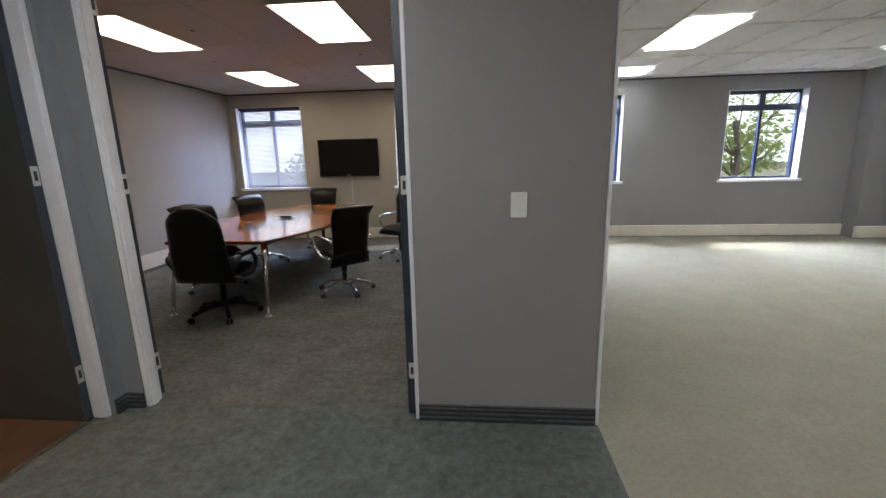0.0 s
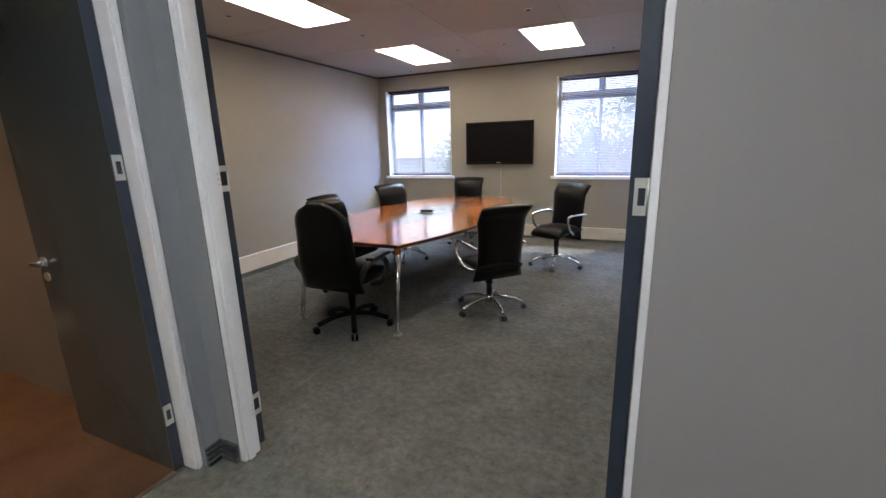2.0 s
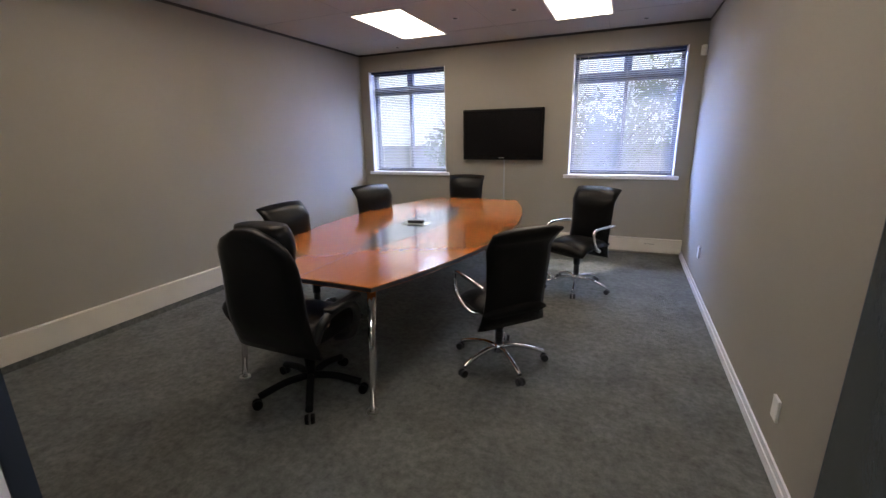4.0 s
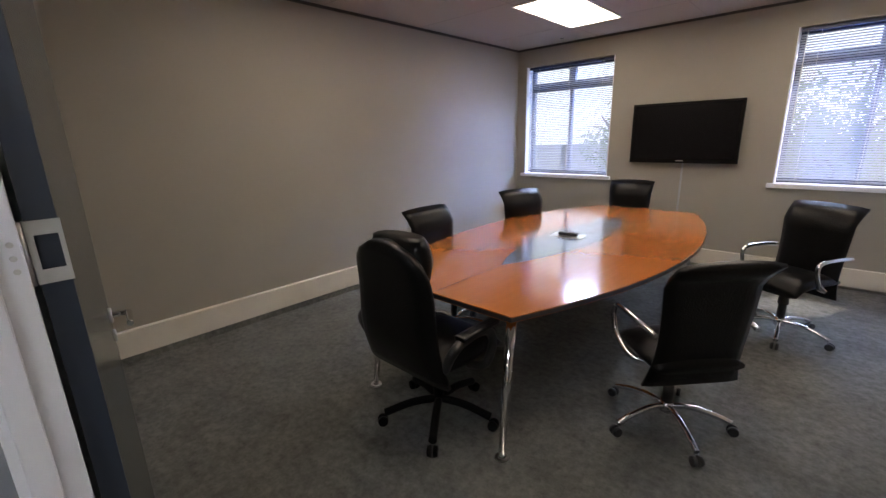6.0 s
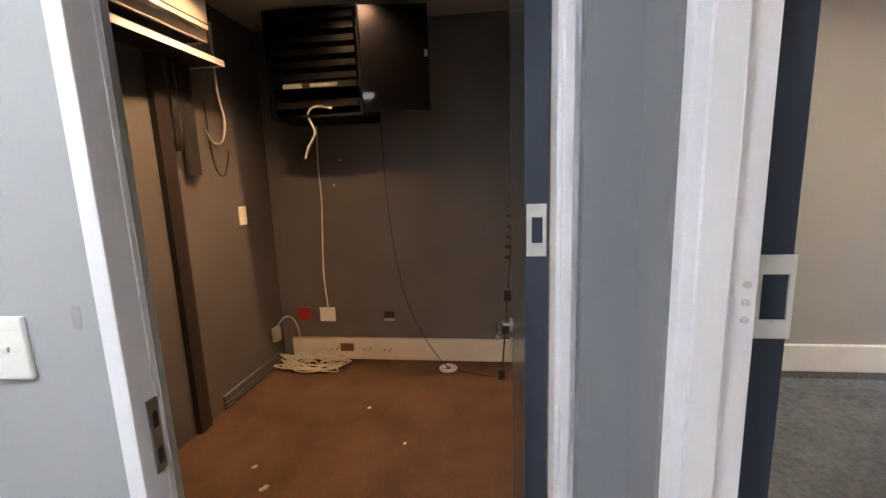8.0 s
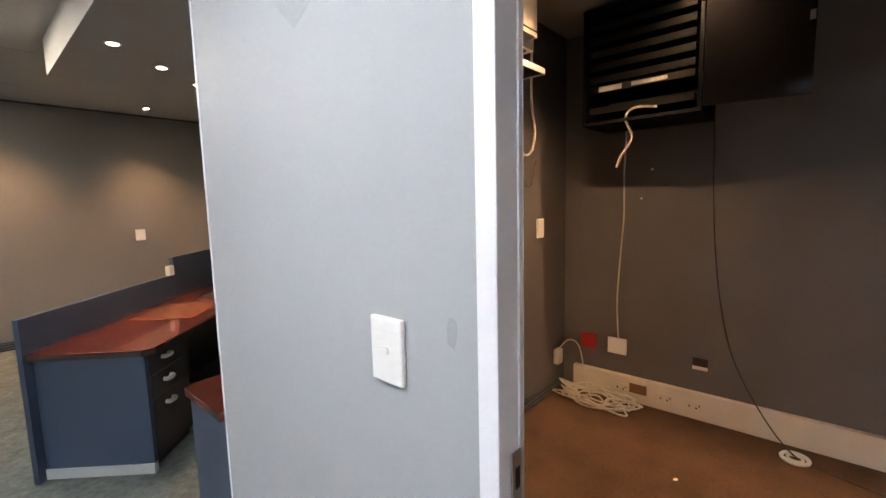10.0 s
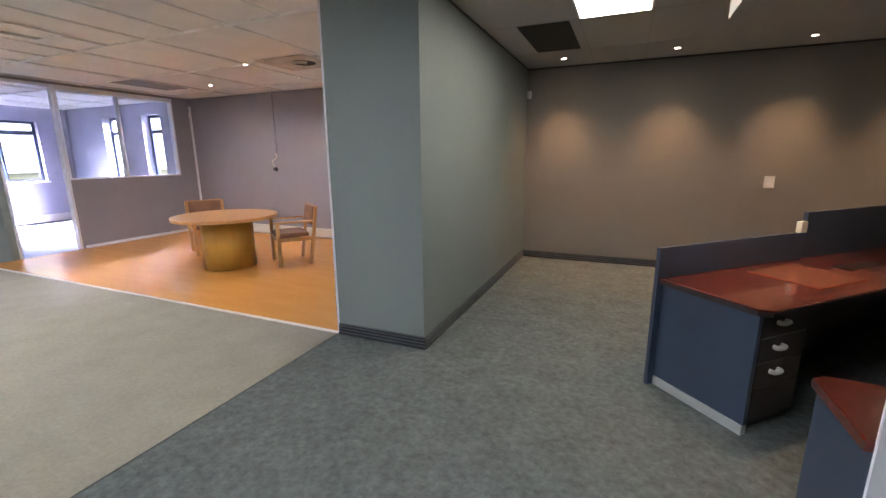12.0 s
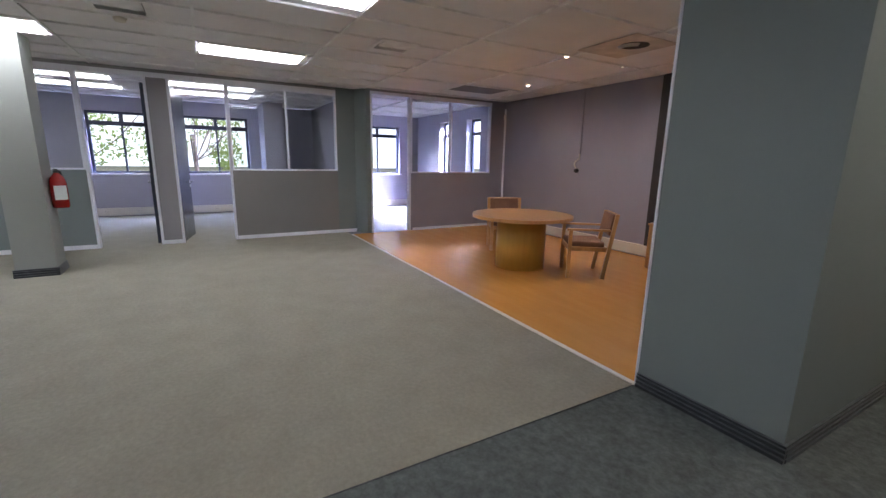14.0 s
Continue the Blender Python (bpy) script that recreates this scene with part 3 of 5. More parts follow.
# doors
def hinge(parent, x, y, z, axis, screws=False, wide=0.05, tall=0.115, pin=True):
    """A steel hinge plate with a rectangular cut, on a face across axis."""
    bm = bmesh.new()
    w, h, t = (wide if axis == "x" else 0.034), tall, 0.003
    for a, b, c, d in ((0, w, 0, 0.026), (0, w, h - 0.026, h), (0, 0.010, 0.026, h - 0.026), (w - 0.007, w, 0.026, h - 0.026)):
        if axis == "x":
            add_box(bm, (x, y + a, z + c), (x + t, y + b, z + d))
        else:
            add_box(bm, (x + a, y - t, z + c), (x + b, y, z + d))
    part("hinge_plate", bm, PLATE, parent, "steel hinge plate with a square cut")
    k = cyl((x + (t if axis == "x" else w), y - (0.006 if axis == "x" else -0.0), z), (x + (t if axis == "x" else w), y - (0.006 if axis == "x" else 0.0), z + h), 0.0045, None, 10)
    if pin:
        part("hinge_pin", k, STEEL, parent)
    if not screws:
        return
    bm = bmesh.new()
    for dz in (0.035, 0.058, 0.082):
        if axis == "x":
            add_cyl(bm, (x + 0.0, y - 0.022, z + dz), (x + 0.030, y - 0.022, z + dz), 0.005, None, 8)
        else:
            add_cyl(bm, (x + w + 0.02, y - 0.004, z + dz), (x + w + 0.02, y - 0.010, z + dz), 0.005, None, 8)
    part("hinge_screw", bm, PLATE, parent)


def lever(parent, x, y, z, side, along):
    """Lever handle and key rose on a face looking along y, side = -1 or 1."""
    bm = cyl((x, y, z), (x, y + side * 0.009, z), 0.026, None, 20)
    part("rose", bm, STEEL, parent)
    bm = tube([(x, y, z), (x, y + side * 0.05, z), (x + along * 0.03, y + side * 0.055, z), (x + along * 0.12, y + side * 0.055, z - 0.004)], 0.010, 10)
    part("lever", bm, CHROME, parent, "chrome lever handle")
    part("lock_rose", cyl((x, y, z - 0.075), (x, y + side * 0.008, z - 0.075), 0.022, None, 20), STEEL, parent)


def door(name, label, at, turn, width, handles=True):
    """A leaf from its hinge stile along local +x, 45 mm thick along +y."""
    d = thing(name, label, "door", at, turn, "", "structure")
    part("leaf", box((0.004, 0, 0.01), (width, 0.045, 2.55), 0.002), DOOR, d)
    part("edge_strip", box((0.0, 0.0, 0.01), (0.004, 0.045, 2.55)), EDGE, d)
    part("edge_strip", box((width, 0.0, 0.01), (width + 0.003, 0.045, 2.55)), EDGE, d)
    if handles:
        lever(d, width - 0.06, 0.0, 0.99, -1, -1)
        lever(d, width - 0.06, 0.045, 0.99, 1, -1)
    return d


d1 = door("door_meeting_left", "slate blue door leaf folded back against the wall", (-1.993, 2.390, 0), 171, 0.84)
d2 = door("door_meeting_right", "slate blue door leaf standing open into the meeting room", (-0.275, 2.237, 0), 88, 0.84, False)
d3 = door("door_dark_room", "slate blue door of the equipment room standing open", (-2.235, 2.105, 0), 180, 0.78)
hl = thing("door_hinges_meeting_left", "steel hinges on the edge of a folded door leaf", "hinge", kind="structure")
for z in (0.185, 1.325, 2.3):
    hinge(hl, -1.9925, 2.343, z, "x", True)
hr = thing("door_hinges_meeting_right", "steel hinges on the edge of an open door leaf", "hinge", kind="structure")
for z in (0.24, 1.305, 2.3):
    hinge(hr, -0.308, 2.2365, z, "y", tall=0.098)
hd = thing("door_hinges_dark_room", "steel hinges on the edge of an open door leaf", "hinge", kind="structure")
for z in (0.25, 1.395, 2.3):
    hinge(hd, -2.234, 2.063, z, "x", wide=0.038, tall=0.103, pin=False)
strike = thing("lock_strike", "steel strike plate on a white door frame", "strike plate", (0, 0, 0), kind="structure")
part("plate", boxes(((-2.212, 1.2185, 0.90), (-2.182, 1.2215, 1.08))), STEEL, strike)
part("slot", boxes(((-2.205, 1.2215, 0.92), (-2.191, 1.223, 0.96)), ((-2.205, 1.2215, 1.01), (-2.191, 1.223, 1.05))), HOLE_SHADE, strike)


# windows
def window_y(name, c, y, x0=None, blind=False, lean=0):
    """A dark window unit in a wall along x: frame, mullion, transom, four panes, sill."""
    w = thing(name, "dark-framed window with two top lights" + (" behind a pale blind" if blind else ""), "window", kind="structure")
    a, b = c - WW / 2, c + WW / 2
    yo = y + 0.15
    t = 0.055
    part("window_frame", boxes(((a, yo, WZ0), (b, yo + 0.06, WZ0 + t)), ((a, yo, WZ1 - t), (b, yo + 0.06, WZ1)), ((a, yo, WZ0 + t), (a + t, yo + 0.06, WZ1 - t)), ((b - t, yo, WZ0 + t), (b, yo + 0.06, WZ1 - t))), FRAME, w)
    part("transom", box((a + t, yo - 0.01, 2.17), (b - t, yo + 0.06, 2.27)), FRAME, w)
    part("mullion", boxes(((c - 0.02, yo, WZ0 + t), (c + 0.02, yo + 0.06, 2.17)), ((c - 0.045, yo, 2.27), (c + 0.045, yo + 0.06, WZ1 - t))), FRAME, w)
    part("window_reveal", boxes(((a, y + 0.001, WZ0 + 0.001), (a + 0.012, yo, WZ1)), ((b - 0.012, y + 0.001, WZ0 + 0.001), (b, yo, WZ1))), WHITE, w)
    part("window_sill", box((a - 0.05, y - 0.035, WZ0 - 0.035), (b + 0.05, y + 0.149, WZ0 + 0.012), 0.005), WHITE, w)
    for p, q in (((a + t, WZ0 + t), (c - 0.02, 2.17)), ((c + 0.02, WZ0 + t), (b - t, 2.17)), ((a + t, 2.27), (c - 0.045, WZ1 - t)), ((c + 0.045, 2.27), (b - t, WZ1 - t))):
        g = part("pane", box((p[0], yo + 0.028, p[1]), (q[0], yo + 0.032, q[1])), GLASS, w)
        g.visible_shadow = False
    return w


for i, c in enumerate(WIN_X):
    window_y("window_%d" % (i + 1), c, YN, blind=i < 2)


def window_x(name, a, b, x, z1=2.42, inward=1):
    w = thing(name, "dark-framed window of a back room", "window", kind="structure")
    t, c, xo = 0.06, (a + b) / 2, x + 0.12
    part("window_frame", boxes(((xo, a, 1.0), (xo + 0.06, b, 1.0 + t)), ((xo, a, z1 - t), (xo + 0.06, b, z1)), ((xo, a, 1 + t), (xo + 0.06, a + t, z1 - t)), ((xo, b - t, 1 + t), (xo + 0.06, b, z1 - t))), FRAME, w)
    part("transom", box((xo - 0.01, a + t, 2.10), (xo + 0.06, b - t, 2.20)), FRAME, w)
    part("mullion", boxes(((xo, c - 0.02, 1 + t), (xo + 0.06, c + 0.02, 2.10)), ((xo, c - 0.04, 2.20), (xo + 0.06, c + 0.04, z1 - t))), FRAME, w)
    part("window_sill", box((x - 0.03, a - 0.05, 0.965), (xo, b + 0.05, 1.012), 0.005), WHITE, w)
    for p, q in (((a + t, 1 + t), (c - 0.02, 2.10)), ((c + 0.02, 1 + t), (b - t, 2.10)), ((a + t, 2.2), (c - 0.04, z1 - t)), ((c + 0.04, 2.2), (b - t, z1 - t))):
        g = part("pane", box((xo + 0.028, p[0], p[1]), (xo + 0.032, q[0], q[1])), GLASS, w)
        g.visible_shadow = False


for i, (a, b) in enumerate([(-0.18, 1.30), (1.86, 3.18), (-4.5, -3.12), (5.2, 6.5)]):
    window_x("window_%d" % (i + 5), a, b, X_FAR)
for i, (a, b) in enumerate([(8.1, 8.75), (9.5, 10.2)]):
    w = thing("window_%d" % (i + 9), "narrow dark-framed window of the bright back room", "window", kind="structure")
    part("window_frame", boxes(((a, -5.36, 1.0), (a + 0.06, -5.30, 2.50)), ((b - 0.06, -5.36, 1.0), (b, -5.30, 2.50)), ((a + 0.06, -5.36, 1.0), (b - 0.06, -5.30, 1.06)), ((a + 0.06, -5.36, 2.44), (b - 0.06, -5.30, 2.50))), FRAME, w)
    part("transom", box((a + 0.06, -5.36, 2.10), (b - 0.06, -5.30, 2.18)), FRAME, w)
    part("window_sill", box((a - 0.04, -5.29, 0.96), (b + 0.04, -5.09, 1.01), 0.004), WHITE, w)


def blind(c, z_low, tilt, label):
    """Venetian blind: head rail, slats, bottom rail, ladders and wand."""
    b = thing("venetian_blind", label, "blind", (c, YN + 0.075, 0), 0, "window blinds")
    w = WW / 2 - 0.02
    part("head_rail", box((-w, -0.02, WZ1 - 0.035), (w, 0.025, WZ1 - 0.003), 0.002), FRAME, b)
    part("bottom_rail", box((-w, -0.013, z_low), (w, 0.013, z_low + 0.02), 0.003), SLAT, b)
    bm = bmesh.new()
    ring = []
    for k in range(5):
        s = k / 2 - 1
        ring.append([bm.verts.new((e * w, s * 0.0125, 0.0025 * (1 - s * s))) for e in (-1, 1)])
    for p, q in zip(ring, ring[1:]):
        bm.faces.new((p[0], p[1], q[1], q[0])).smooth = True
    me = finish("slat", bm, SLAT)
    z = z_low + 0.04
    while z < WZ1 - 0.05:
        s = new("slat", me)
        s.parent = b
        s.matrix_basis = pose(0, 0, z, tilt)
        z += 0.0235
    bm = bmesh.new()
    for xx in (-w + 0.15, 0, w - 0.15):
        for yy in (-0.014, 0.014):
            add_box(bm, (xx - 0.001, yy - 0.0008, z_low + 0.02), (xx + 0.001, yy + 0.0008, WZ1 - 0.03))
    part("ladder_cord", bm, CORD, b)
    part("tilt_wand", cyl((-w + 0.05, -0.03, WZ1 - 0.04), (-w + 0.05, -0.03, 1.62), 0.004, None, 8), CORD, b)


blind(WIN_X[0], 1.03, 40, "pale venetian blind lowered with open slats")
blind(WIN_X[1], 1.03, 47, "pale venetian blind lowered with half-closed slats")

# glazed partitions
def glazed(name, x, y0, y1, z0, z1, mullions, label, material=WALL_PIER):
    p = thing(name, label, "glazed partition", kind="structure")
    t = 0.026
    part("low_wall", box((x, y0, 0), (x + 0.1, y1, z0)), material, p, "grey painted low wall")
    part("glazing_frame", boxes(((x - 0.008, y0, z0), (x + 0.108, y1, z0 + t)), ((x - 0.008, y0, z1 - t), (x + 0.108, y1, z1)), ((x - 0.008, y0, z0 + t), (x + 0.108, y0 + t, z1 - t)), ((x - 0.008, y1 - t, z0 + t), (x + 0.108, y1, z1 - t)), bevel=0.002), WHITE, p, "white frame of the glazing")
    ys = [y0 + t] + [v for m in mullions for v in (m - t / 2, m + t / 2)] + [y1 - t]
    for m in mullions:
        part("mullion", box((x - 0.008, m - t / 2, z0 + t), (x + 0.108, m + t / 2, z1 - t), 0.002), WHITE, p)
    for a, b in zip(ys[::2], ys[1::2]):
        g = part("pane", box((x + 0.048, a, z0 + t), (x + 0.054, b, z1 - t)), GLASS, p)
        g.visible_shadow = False
    return p


glazed("partition_glazed_middle", X_P2, -1.354, 0.48, 1.215, 2.626, [-0.46], "grey low wall with glazing above", WALL_LOW)
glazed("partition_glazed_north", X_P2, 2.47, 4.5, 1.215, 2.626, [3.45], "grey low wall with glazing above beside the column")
glazed("partition_glazed_far", X_P2, 4.5, YN, 1.215, 2.626, [5.6, 6.7], "grey low wall with glazing above", WALL_LOW)
glazed("partition_glazed_tea_corner", X_P3, -4.75, -2.79, 1.186, 2.66, [-3.725], "mauve low wall with glazing above", WALL_KITCHEN)
setting("wall_partition_post", box((X_P2, 1.33, 0), (X_P2 + 0.1, 1.59, 2.626)), WALL, "grey post between two doorways", "wall")
setting("wall_partition_end", box((X_P3, -5.13, 0), (X_P3 + 0.1, -4.75, H)), WALL_KITCHEN, "mauve end of the partition", "wall")
setting("trim_partition_head", boxes(((X_P2 - 0.01, -1.354, 2.627), (X_P2 + 0.11, YN, 2.70)), ((X_P3 - 0.01, -4.75, 2.661), (X_P3 + 0.11, -1.935, 2.71))), WHITE, "white head rail of the partitions", "trim")
setting("wall_partition_head", boxes(((X_P2, -1.354, 2.70), (X_P2 + 0.1, YN, H)), ((X_P3, -4.75, 2.71), (X_P3 + 0.1, -1.935, H))), WALL, "strip of wall above the partitions", "wall")
for nm, y, x in (("door_post_a", 0.50, X_P2), ("door_post_b", 1.31, X_P2), ("door_post_c", 1.61, X_P2), ("door_post_d", 2.45, X_P2), ("door_post_e", -1.955, X_P3), ("door_post_f", -2.77, X_P3)):
    setting(nm, box((x - 0.008, y - 0.018, 0), (x + 0.108, y + 0.018, 2.626 if x == X_P2 else 2.66), 0.002), WHITE, "white door post of the partition", "door frame")
d4 = door("door_back_room", "slate door of a back room standing open", (X_P2 + 0.09, 1.29, 0), -10, 0.78)
d5 = door("door_back_room_north", "slate door of a back room seen edge on", (X_P2 + 0.09, 1.64, 0), 3, 0.78)


# ---- lights of the place ----
def troffer(x0, x1, y0, y1, z, glow_of=LAMP_COOL):
    l = thing("ceiling_light", "lit rectangular fluorescent panel recessed in the ceiling", "ceiling light", group="ceiling light panels")
    part("light_frame", boxes(((x0, y0, z - 0.008), (x1, y0 + 0.018, z)), ((x0, y1 - 0.018, z - 0.008), (x1, y1, z)), ((x0, y0 + 0.018, z - 0.008), (x0 + 0.018, y1 - 0.018, z)), ((x1 - 0.018, y0 + 0.018, z - 0.008), (x1, y1 - 0.018, z))), TBAR, l)
    part("diffuser", box((x0 + 0.018, y0 + 0.018, z - 0.006), (x1 - 0.018, y1 - 0.018, z - 0.001)), glow_of, l)


for x0, y0 in ((-3.56, 3.66), (-1.64, 3.64), (-3.50, 6.05), (-1.60, 6.02)):
    troffer(x0, x0 + 0.6, y0, y0 + 1.19, H, LAMP_ON)
troffer(-1.59, -0.98, -3.0, -1.8, H, LAMP_HALL)
# corridor panel out of view, added because the bright switch wall implies one
troffer(-1.30, -0.70, 0.25, 1.45, H)
for x0, y0 in ((5.13, -0.365), (2.49, -0.45), (5.15, 2.30), (2.12, 4.65), (5.3, 5.2), (2.12, 7.0)):
    troffer(x0, x0 + 0.6, y0, y0 + 1.22 if y0 < 6 else y0 + 0.6, H - 0.004)
for x0, y0 in ((8.6, 2.2), (9.8, 2.2), (8.6, -0.1), (9.8, -0.1)):
    troffer(x0, x0 + 0.35, y0, y0 + 1.5, H - 0.004)


def spot(x, y, z, on=True, power=1.0, wide=96, lens=0.027, color=(1.0, 0.64, 0.36)):
    s = thing("downlight", "small recessed ceiling spot" + (", lit" if on else ", off"), "downlight", (x, y, z), group="recessed spots")
    bm = bmesh.new()
    n = 20
    for k, (r, dz) in enumerate(((0.042, 0), (0.040, -0.006), (0.030, -0.005), (0.027, 0.0))):
        ring = [bm.verts.new((r * math.cos(6.28318 * i / n), r * math.sin(6.28318 * i / n), dz)) for i in range(n)]
        if k:
            for i in range(n):
                bm.faces.new((last[i], last[(i + 1) % n], ring[(i + 1) % n], ring[i])).smooth = True
        last = ring
    part("rim", bm, STEEL, s)
    part("lens", cyl((0, 0, -0.0035), (0, 0, -0.0005), lens, None, 18), SPOT_ON if on else HOLE_SHADE, s)
    if on:
        lamp = new("spot_light", bpy.data.lights.new("spot_light", "SPOT"))
        lamp.data.energy, lamp.data.color = SPOT * power, color
        lamp.data.spot_size, lamp.data.spot_blend, lamp.data.shadow_soft_size = radians(wide), 1.0, 0.025
        lamp.location = (x, y, z - 0.012)


for x, y in ((-0.64, -4.60), (-1.93, -4.60), (-3.20, -4.60), (-4.45, -4.60)):
    spot(x, y, H, power=1.3, wide=88, color=(1.0, 0.58, 0.30))
for x, y in ((-2.27, -1.55), (-2.60, -1.85), (-2.93, -2.14)):
    spot(x, y, 2.5, power=0.45)
for x, y in ((-3.55, 0.72), (-4.3, 1.15)):
    spot(x, y, H, power=1.45, wide=130, color=(1.0, 0.57, 0.28))
for x, y in ((3.32, -3.16), (3.31, -4.20), (5.21, -4.15)):
    spot(x, y, H, power=0.8, wide=150, lens=0.02, color=(1.0, 0.86, 0.74))
for x, y in ((-3.22, 5.40), (-2.56, 6.64), (-1.92, 6.62), (-0.68, 7.60), (-3.83, 7.68), (-2.65, 4.2), (-1.34, 5.41), (-3.9, 4.2), (-0.7, 4.2)):
    spot(x, y, H, on=False)


def sky_light(loc, target, w, h, power, color=(0.42, 0.58, 1.0)):
    """An unseen area lamp outside a window, added to stand in for sky light."""
    l = new("window_light", bpy.data.lights.new("window_light", "AREA"))
    l.data.shape, l.data.size, l.data.size_y = "RECTANGLE", w, h
    l.data.energy, l.data.color = power, color
    l.matrix_world = look(loc, target)


for i, c in enumerate(WIN_X):
    sky_light((c, YN + 1.5, 3.25), (c, YN, 1.9), 1.6, 0.9, DAY * (0.2 if i < 2 else 0.5), (0.5, 0.65, 1.0) if i < 2 else (0.7, 0.8, 1.0))
# extra blue lamps hidden beside the windows, for a glow on the side walls
for c, x, f in ((WIN_X[0], -2.7, 0.13), (WIN_X[1], -2.2, 0.34)):
    sky_light((x, YN + 1.15, 1.9), (c, YN, 1.7), 0.7, 1.2, DAY * f, (0.24, 0.40, 1.0))
for c in (0.55, 2.55, 5.85):
    sky_light((X_FAR + 1.3, c, 3.5), (X_FAR, c, 1.8), 1.6, 1.2, DAY * 0.6, (0.40, 0.52, 1.0))
# much stronger added lamps that overbrighten the back room
sky_light((X_FAR + 1.3, -3.65, 3.5), (X_FAR, -3.65, 1.8), 1.6, 1.2, DAY * 5, (0.66, 0.70, 1.0))
for c in (8.42, 9.85):
    sky_light((c, -6.5, 3.5), (c, -5.2, 1.8), 0.9, 1.2, DAY * 5, (0.66, 0.70, 1.0))


# ---- meeting room ----
def task_chair(at, turn, label, base=23):
    """Chair facing local +y: flared black back, seat, chrome arms, five-star chrome base on castors."""
    c = thing("office_chair", label, "office chair", at, turn, "chairs round the meeting table")
    rows = []
    for k in range(12):
        s = k / 11
        z = 0.35 + 0.65 * s
        y = -0.15 - 0.07 * s - 0.02 * math.sin(s * 3.1)
        ny, nz = 1.0, 0.12
        if s > 0.82:
            y -= 0.9 * (s - 0.82) ** 1.3
            ny, nz = 0.75, 0.66
        rows.append((y, z, ny, nz, 0.97 + 0.13 * s * s + 0.16 * max(0, 1 - s / 0.35) ** 2))
    part("backrest", pad(0.44, rows, 0.055), LEATHER, c, "black leather backrest with a flared top")
    rows = [(-0.22 + 0.46 * k / 8, 0.465 + 0.012 * math.sin(k / 8 * 3.1) - 0.045 * max(0, k / 8 - 0.75) * 4 * max(0, k / 8 - 0.75) * 4, 0.0, 1.0, 0.92 + 0.08 * math.sin(k / 8 * 3.1)) for k in range(9)]
    part("seat", pad(0.47, rows, 0.075), LEATHER, c, "black leather seat pad")
    part("underframe", box((-0.10, -0.12, 0.385), (0.10, 0.10, 0.43), 0.01), RUBBER, c)
    bm = cyl((0, 0, 0.13), (0, 0, 0.26), 0.028, None, 16)
    add_cyl(bm, (0, 0, 0.26), (0, 0, 0.39), 0.036, 0.030, 16)
    part("gas_column", bm, RUBBER, c)
    part("hub", cyl((0, 0, 0.085), (0, 0, 0.145), 0.036, 0.032, 20), CHROME, c)
    for s in (-1, 1):
        part("armrest", tube([(s * 0.17, -0.06, 0.425), (s * 0.245, 0.0, 0.44), (s * 0.262, 0.12, 0.52), (s * 0.262, 0.155, 0.63), (s * 0.262, 0.10, 0.668), (s * 0.262, -0.10, 0.668), (s * 0.250, -0.225, 0.655)], 0.0145), CHROME, c, "bent chrome tube armrest")
    for k in range(5):
        a = radians(72 * k + base - turn)
        u = Vector((math.cos(a), math.sin(a), 0))
        bm = tube([u * 0.03 + Vector((0, 0, 0.118)), u * 0.12 + Vector((0, 0, 0.124)), u * 0.23 + Vector((0, 0, 0.102)), u * 0.310 + Vector((0, 0, 0.072))], 0.0155, 8)
        part("leg", bm, CHROME, c)
        v = Vector((-u.y, u.x, 0))
        p = u * 0.320
        bm = bmesh.new()
        for e in (-1, 1):
            add_cyl(bm, p + v * (0.006 * e) + Vector((0, 0, 0.028)), p + v * (0.025 * e) + Vector((0, 0, 0.028)), 0.0275, 0.024, 14)
        part("castor", bm, RUBBER, c, "black twin-wheel castor")
    return c


CH = task_chair((-1.465, 4.60, 0), 47, "black leather office chair with chrome arms, turned to the table")
def at_turn(x, y, a):
    return pose(x, y, 0, 0, 0, a)


for x, y, a, lab in ((-1.13, 6.30, 152, "black leather office chair with chrome arms, pulled out from the table"),
                     (-2.72, 7.26, 188, "black leather office chair with its back to the outer wall"),
                     (-3.14, 6.00, -114, "black leather office chair pushed up to the table"),
                     (-3.12, 4.72, -92, "black leather office chair near the table end")):
    o = copy_thing(CH, at_turn(x, y, a))
    o["label"] = lab

ex = thing("executive_chair", "tall black leather executive chair with its back to the door", "office chair", (-2.455, 3.83, 0), 0, "chairs round the meeting table")
rows = []
for k in range(15):
    s = k / 14
    rows.append((-0.22 - 0.13 * s - 0.02 * math.sin(s * 6.2), 0.40 + 0.71 * s, 1.0, 0.16, (1.04 - 0.16 * s) * (1 - max(0, (s - 0.72) / 0.28) ** 2.6) ** 0.5 if s < 0.999 else 0.28))
part("backrest", pad(0.56, rows, 0.085, 13, 0.02), LEATHER, ex, "padded black leather backrest with rounded top")
rows = [(-0.225 - 0.02 * k / 6, 0.90 + 0.215 * k / 6, 1.0, 0.15, 0.85 + 0.15 * math.sin(k / 6 * 3.1)) for k in range(7)]
part("head_cushion", pad(0.39, rows, 0.12, 11, 0.03), LEATHER, ex)
rows = [(-0.24 + 0.52 * k / 9, 0.475 - 0.05 * max(0, k / 9 - 0.75) ** 2 * 16, 0.0, 1.0, 0.9 + 0.1 * math.sin(k / 9 * 3.1)) for k in range(10)]
part("seat", pad(0.54, rows, 0.11), LEATHER, ex)
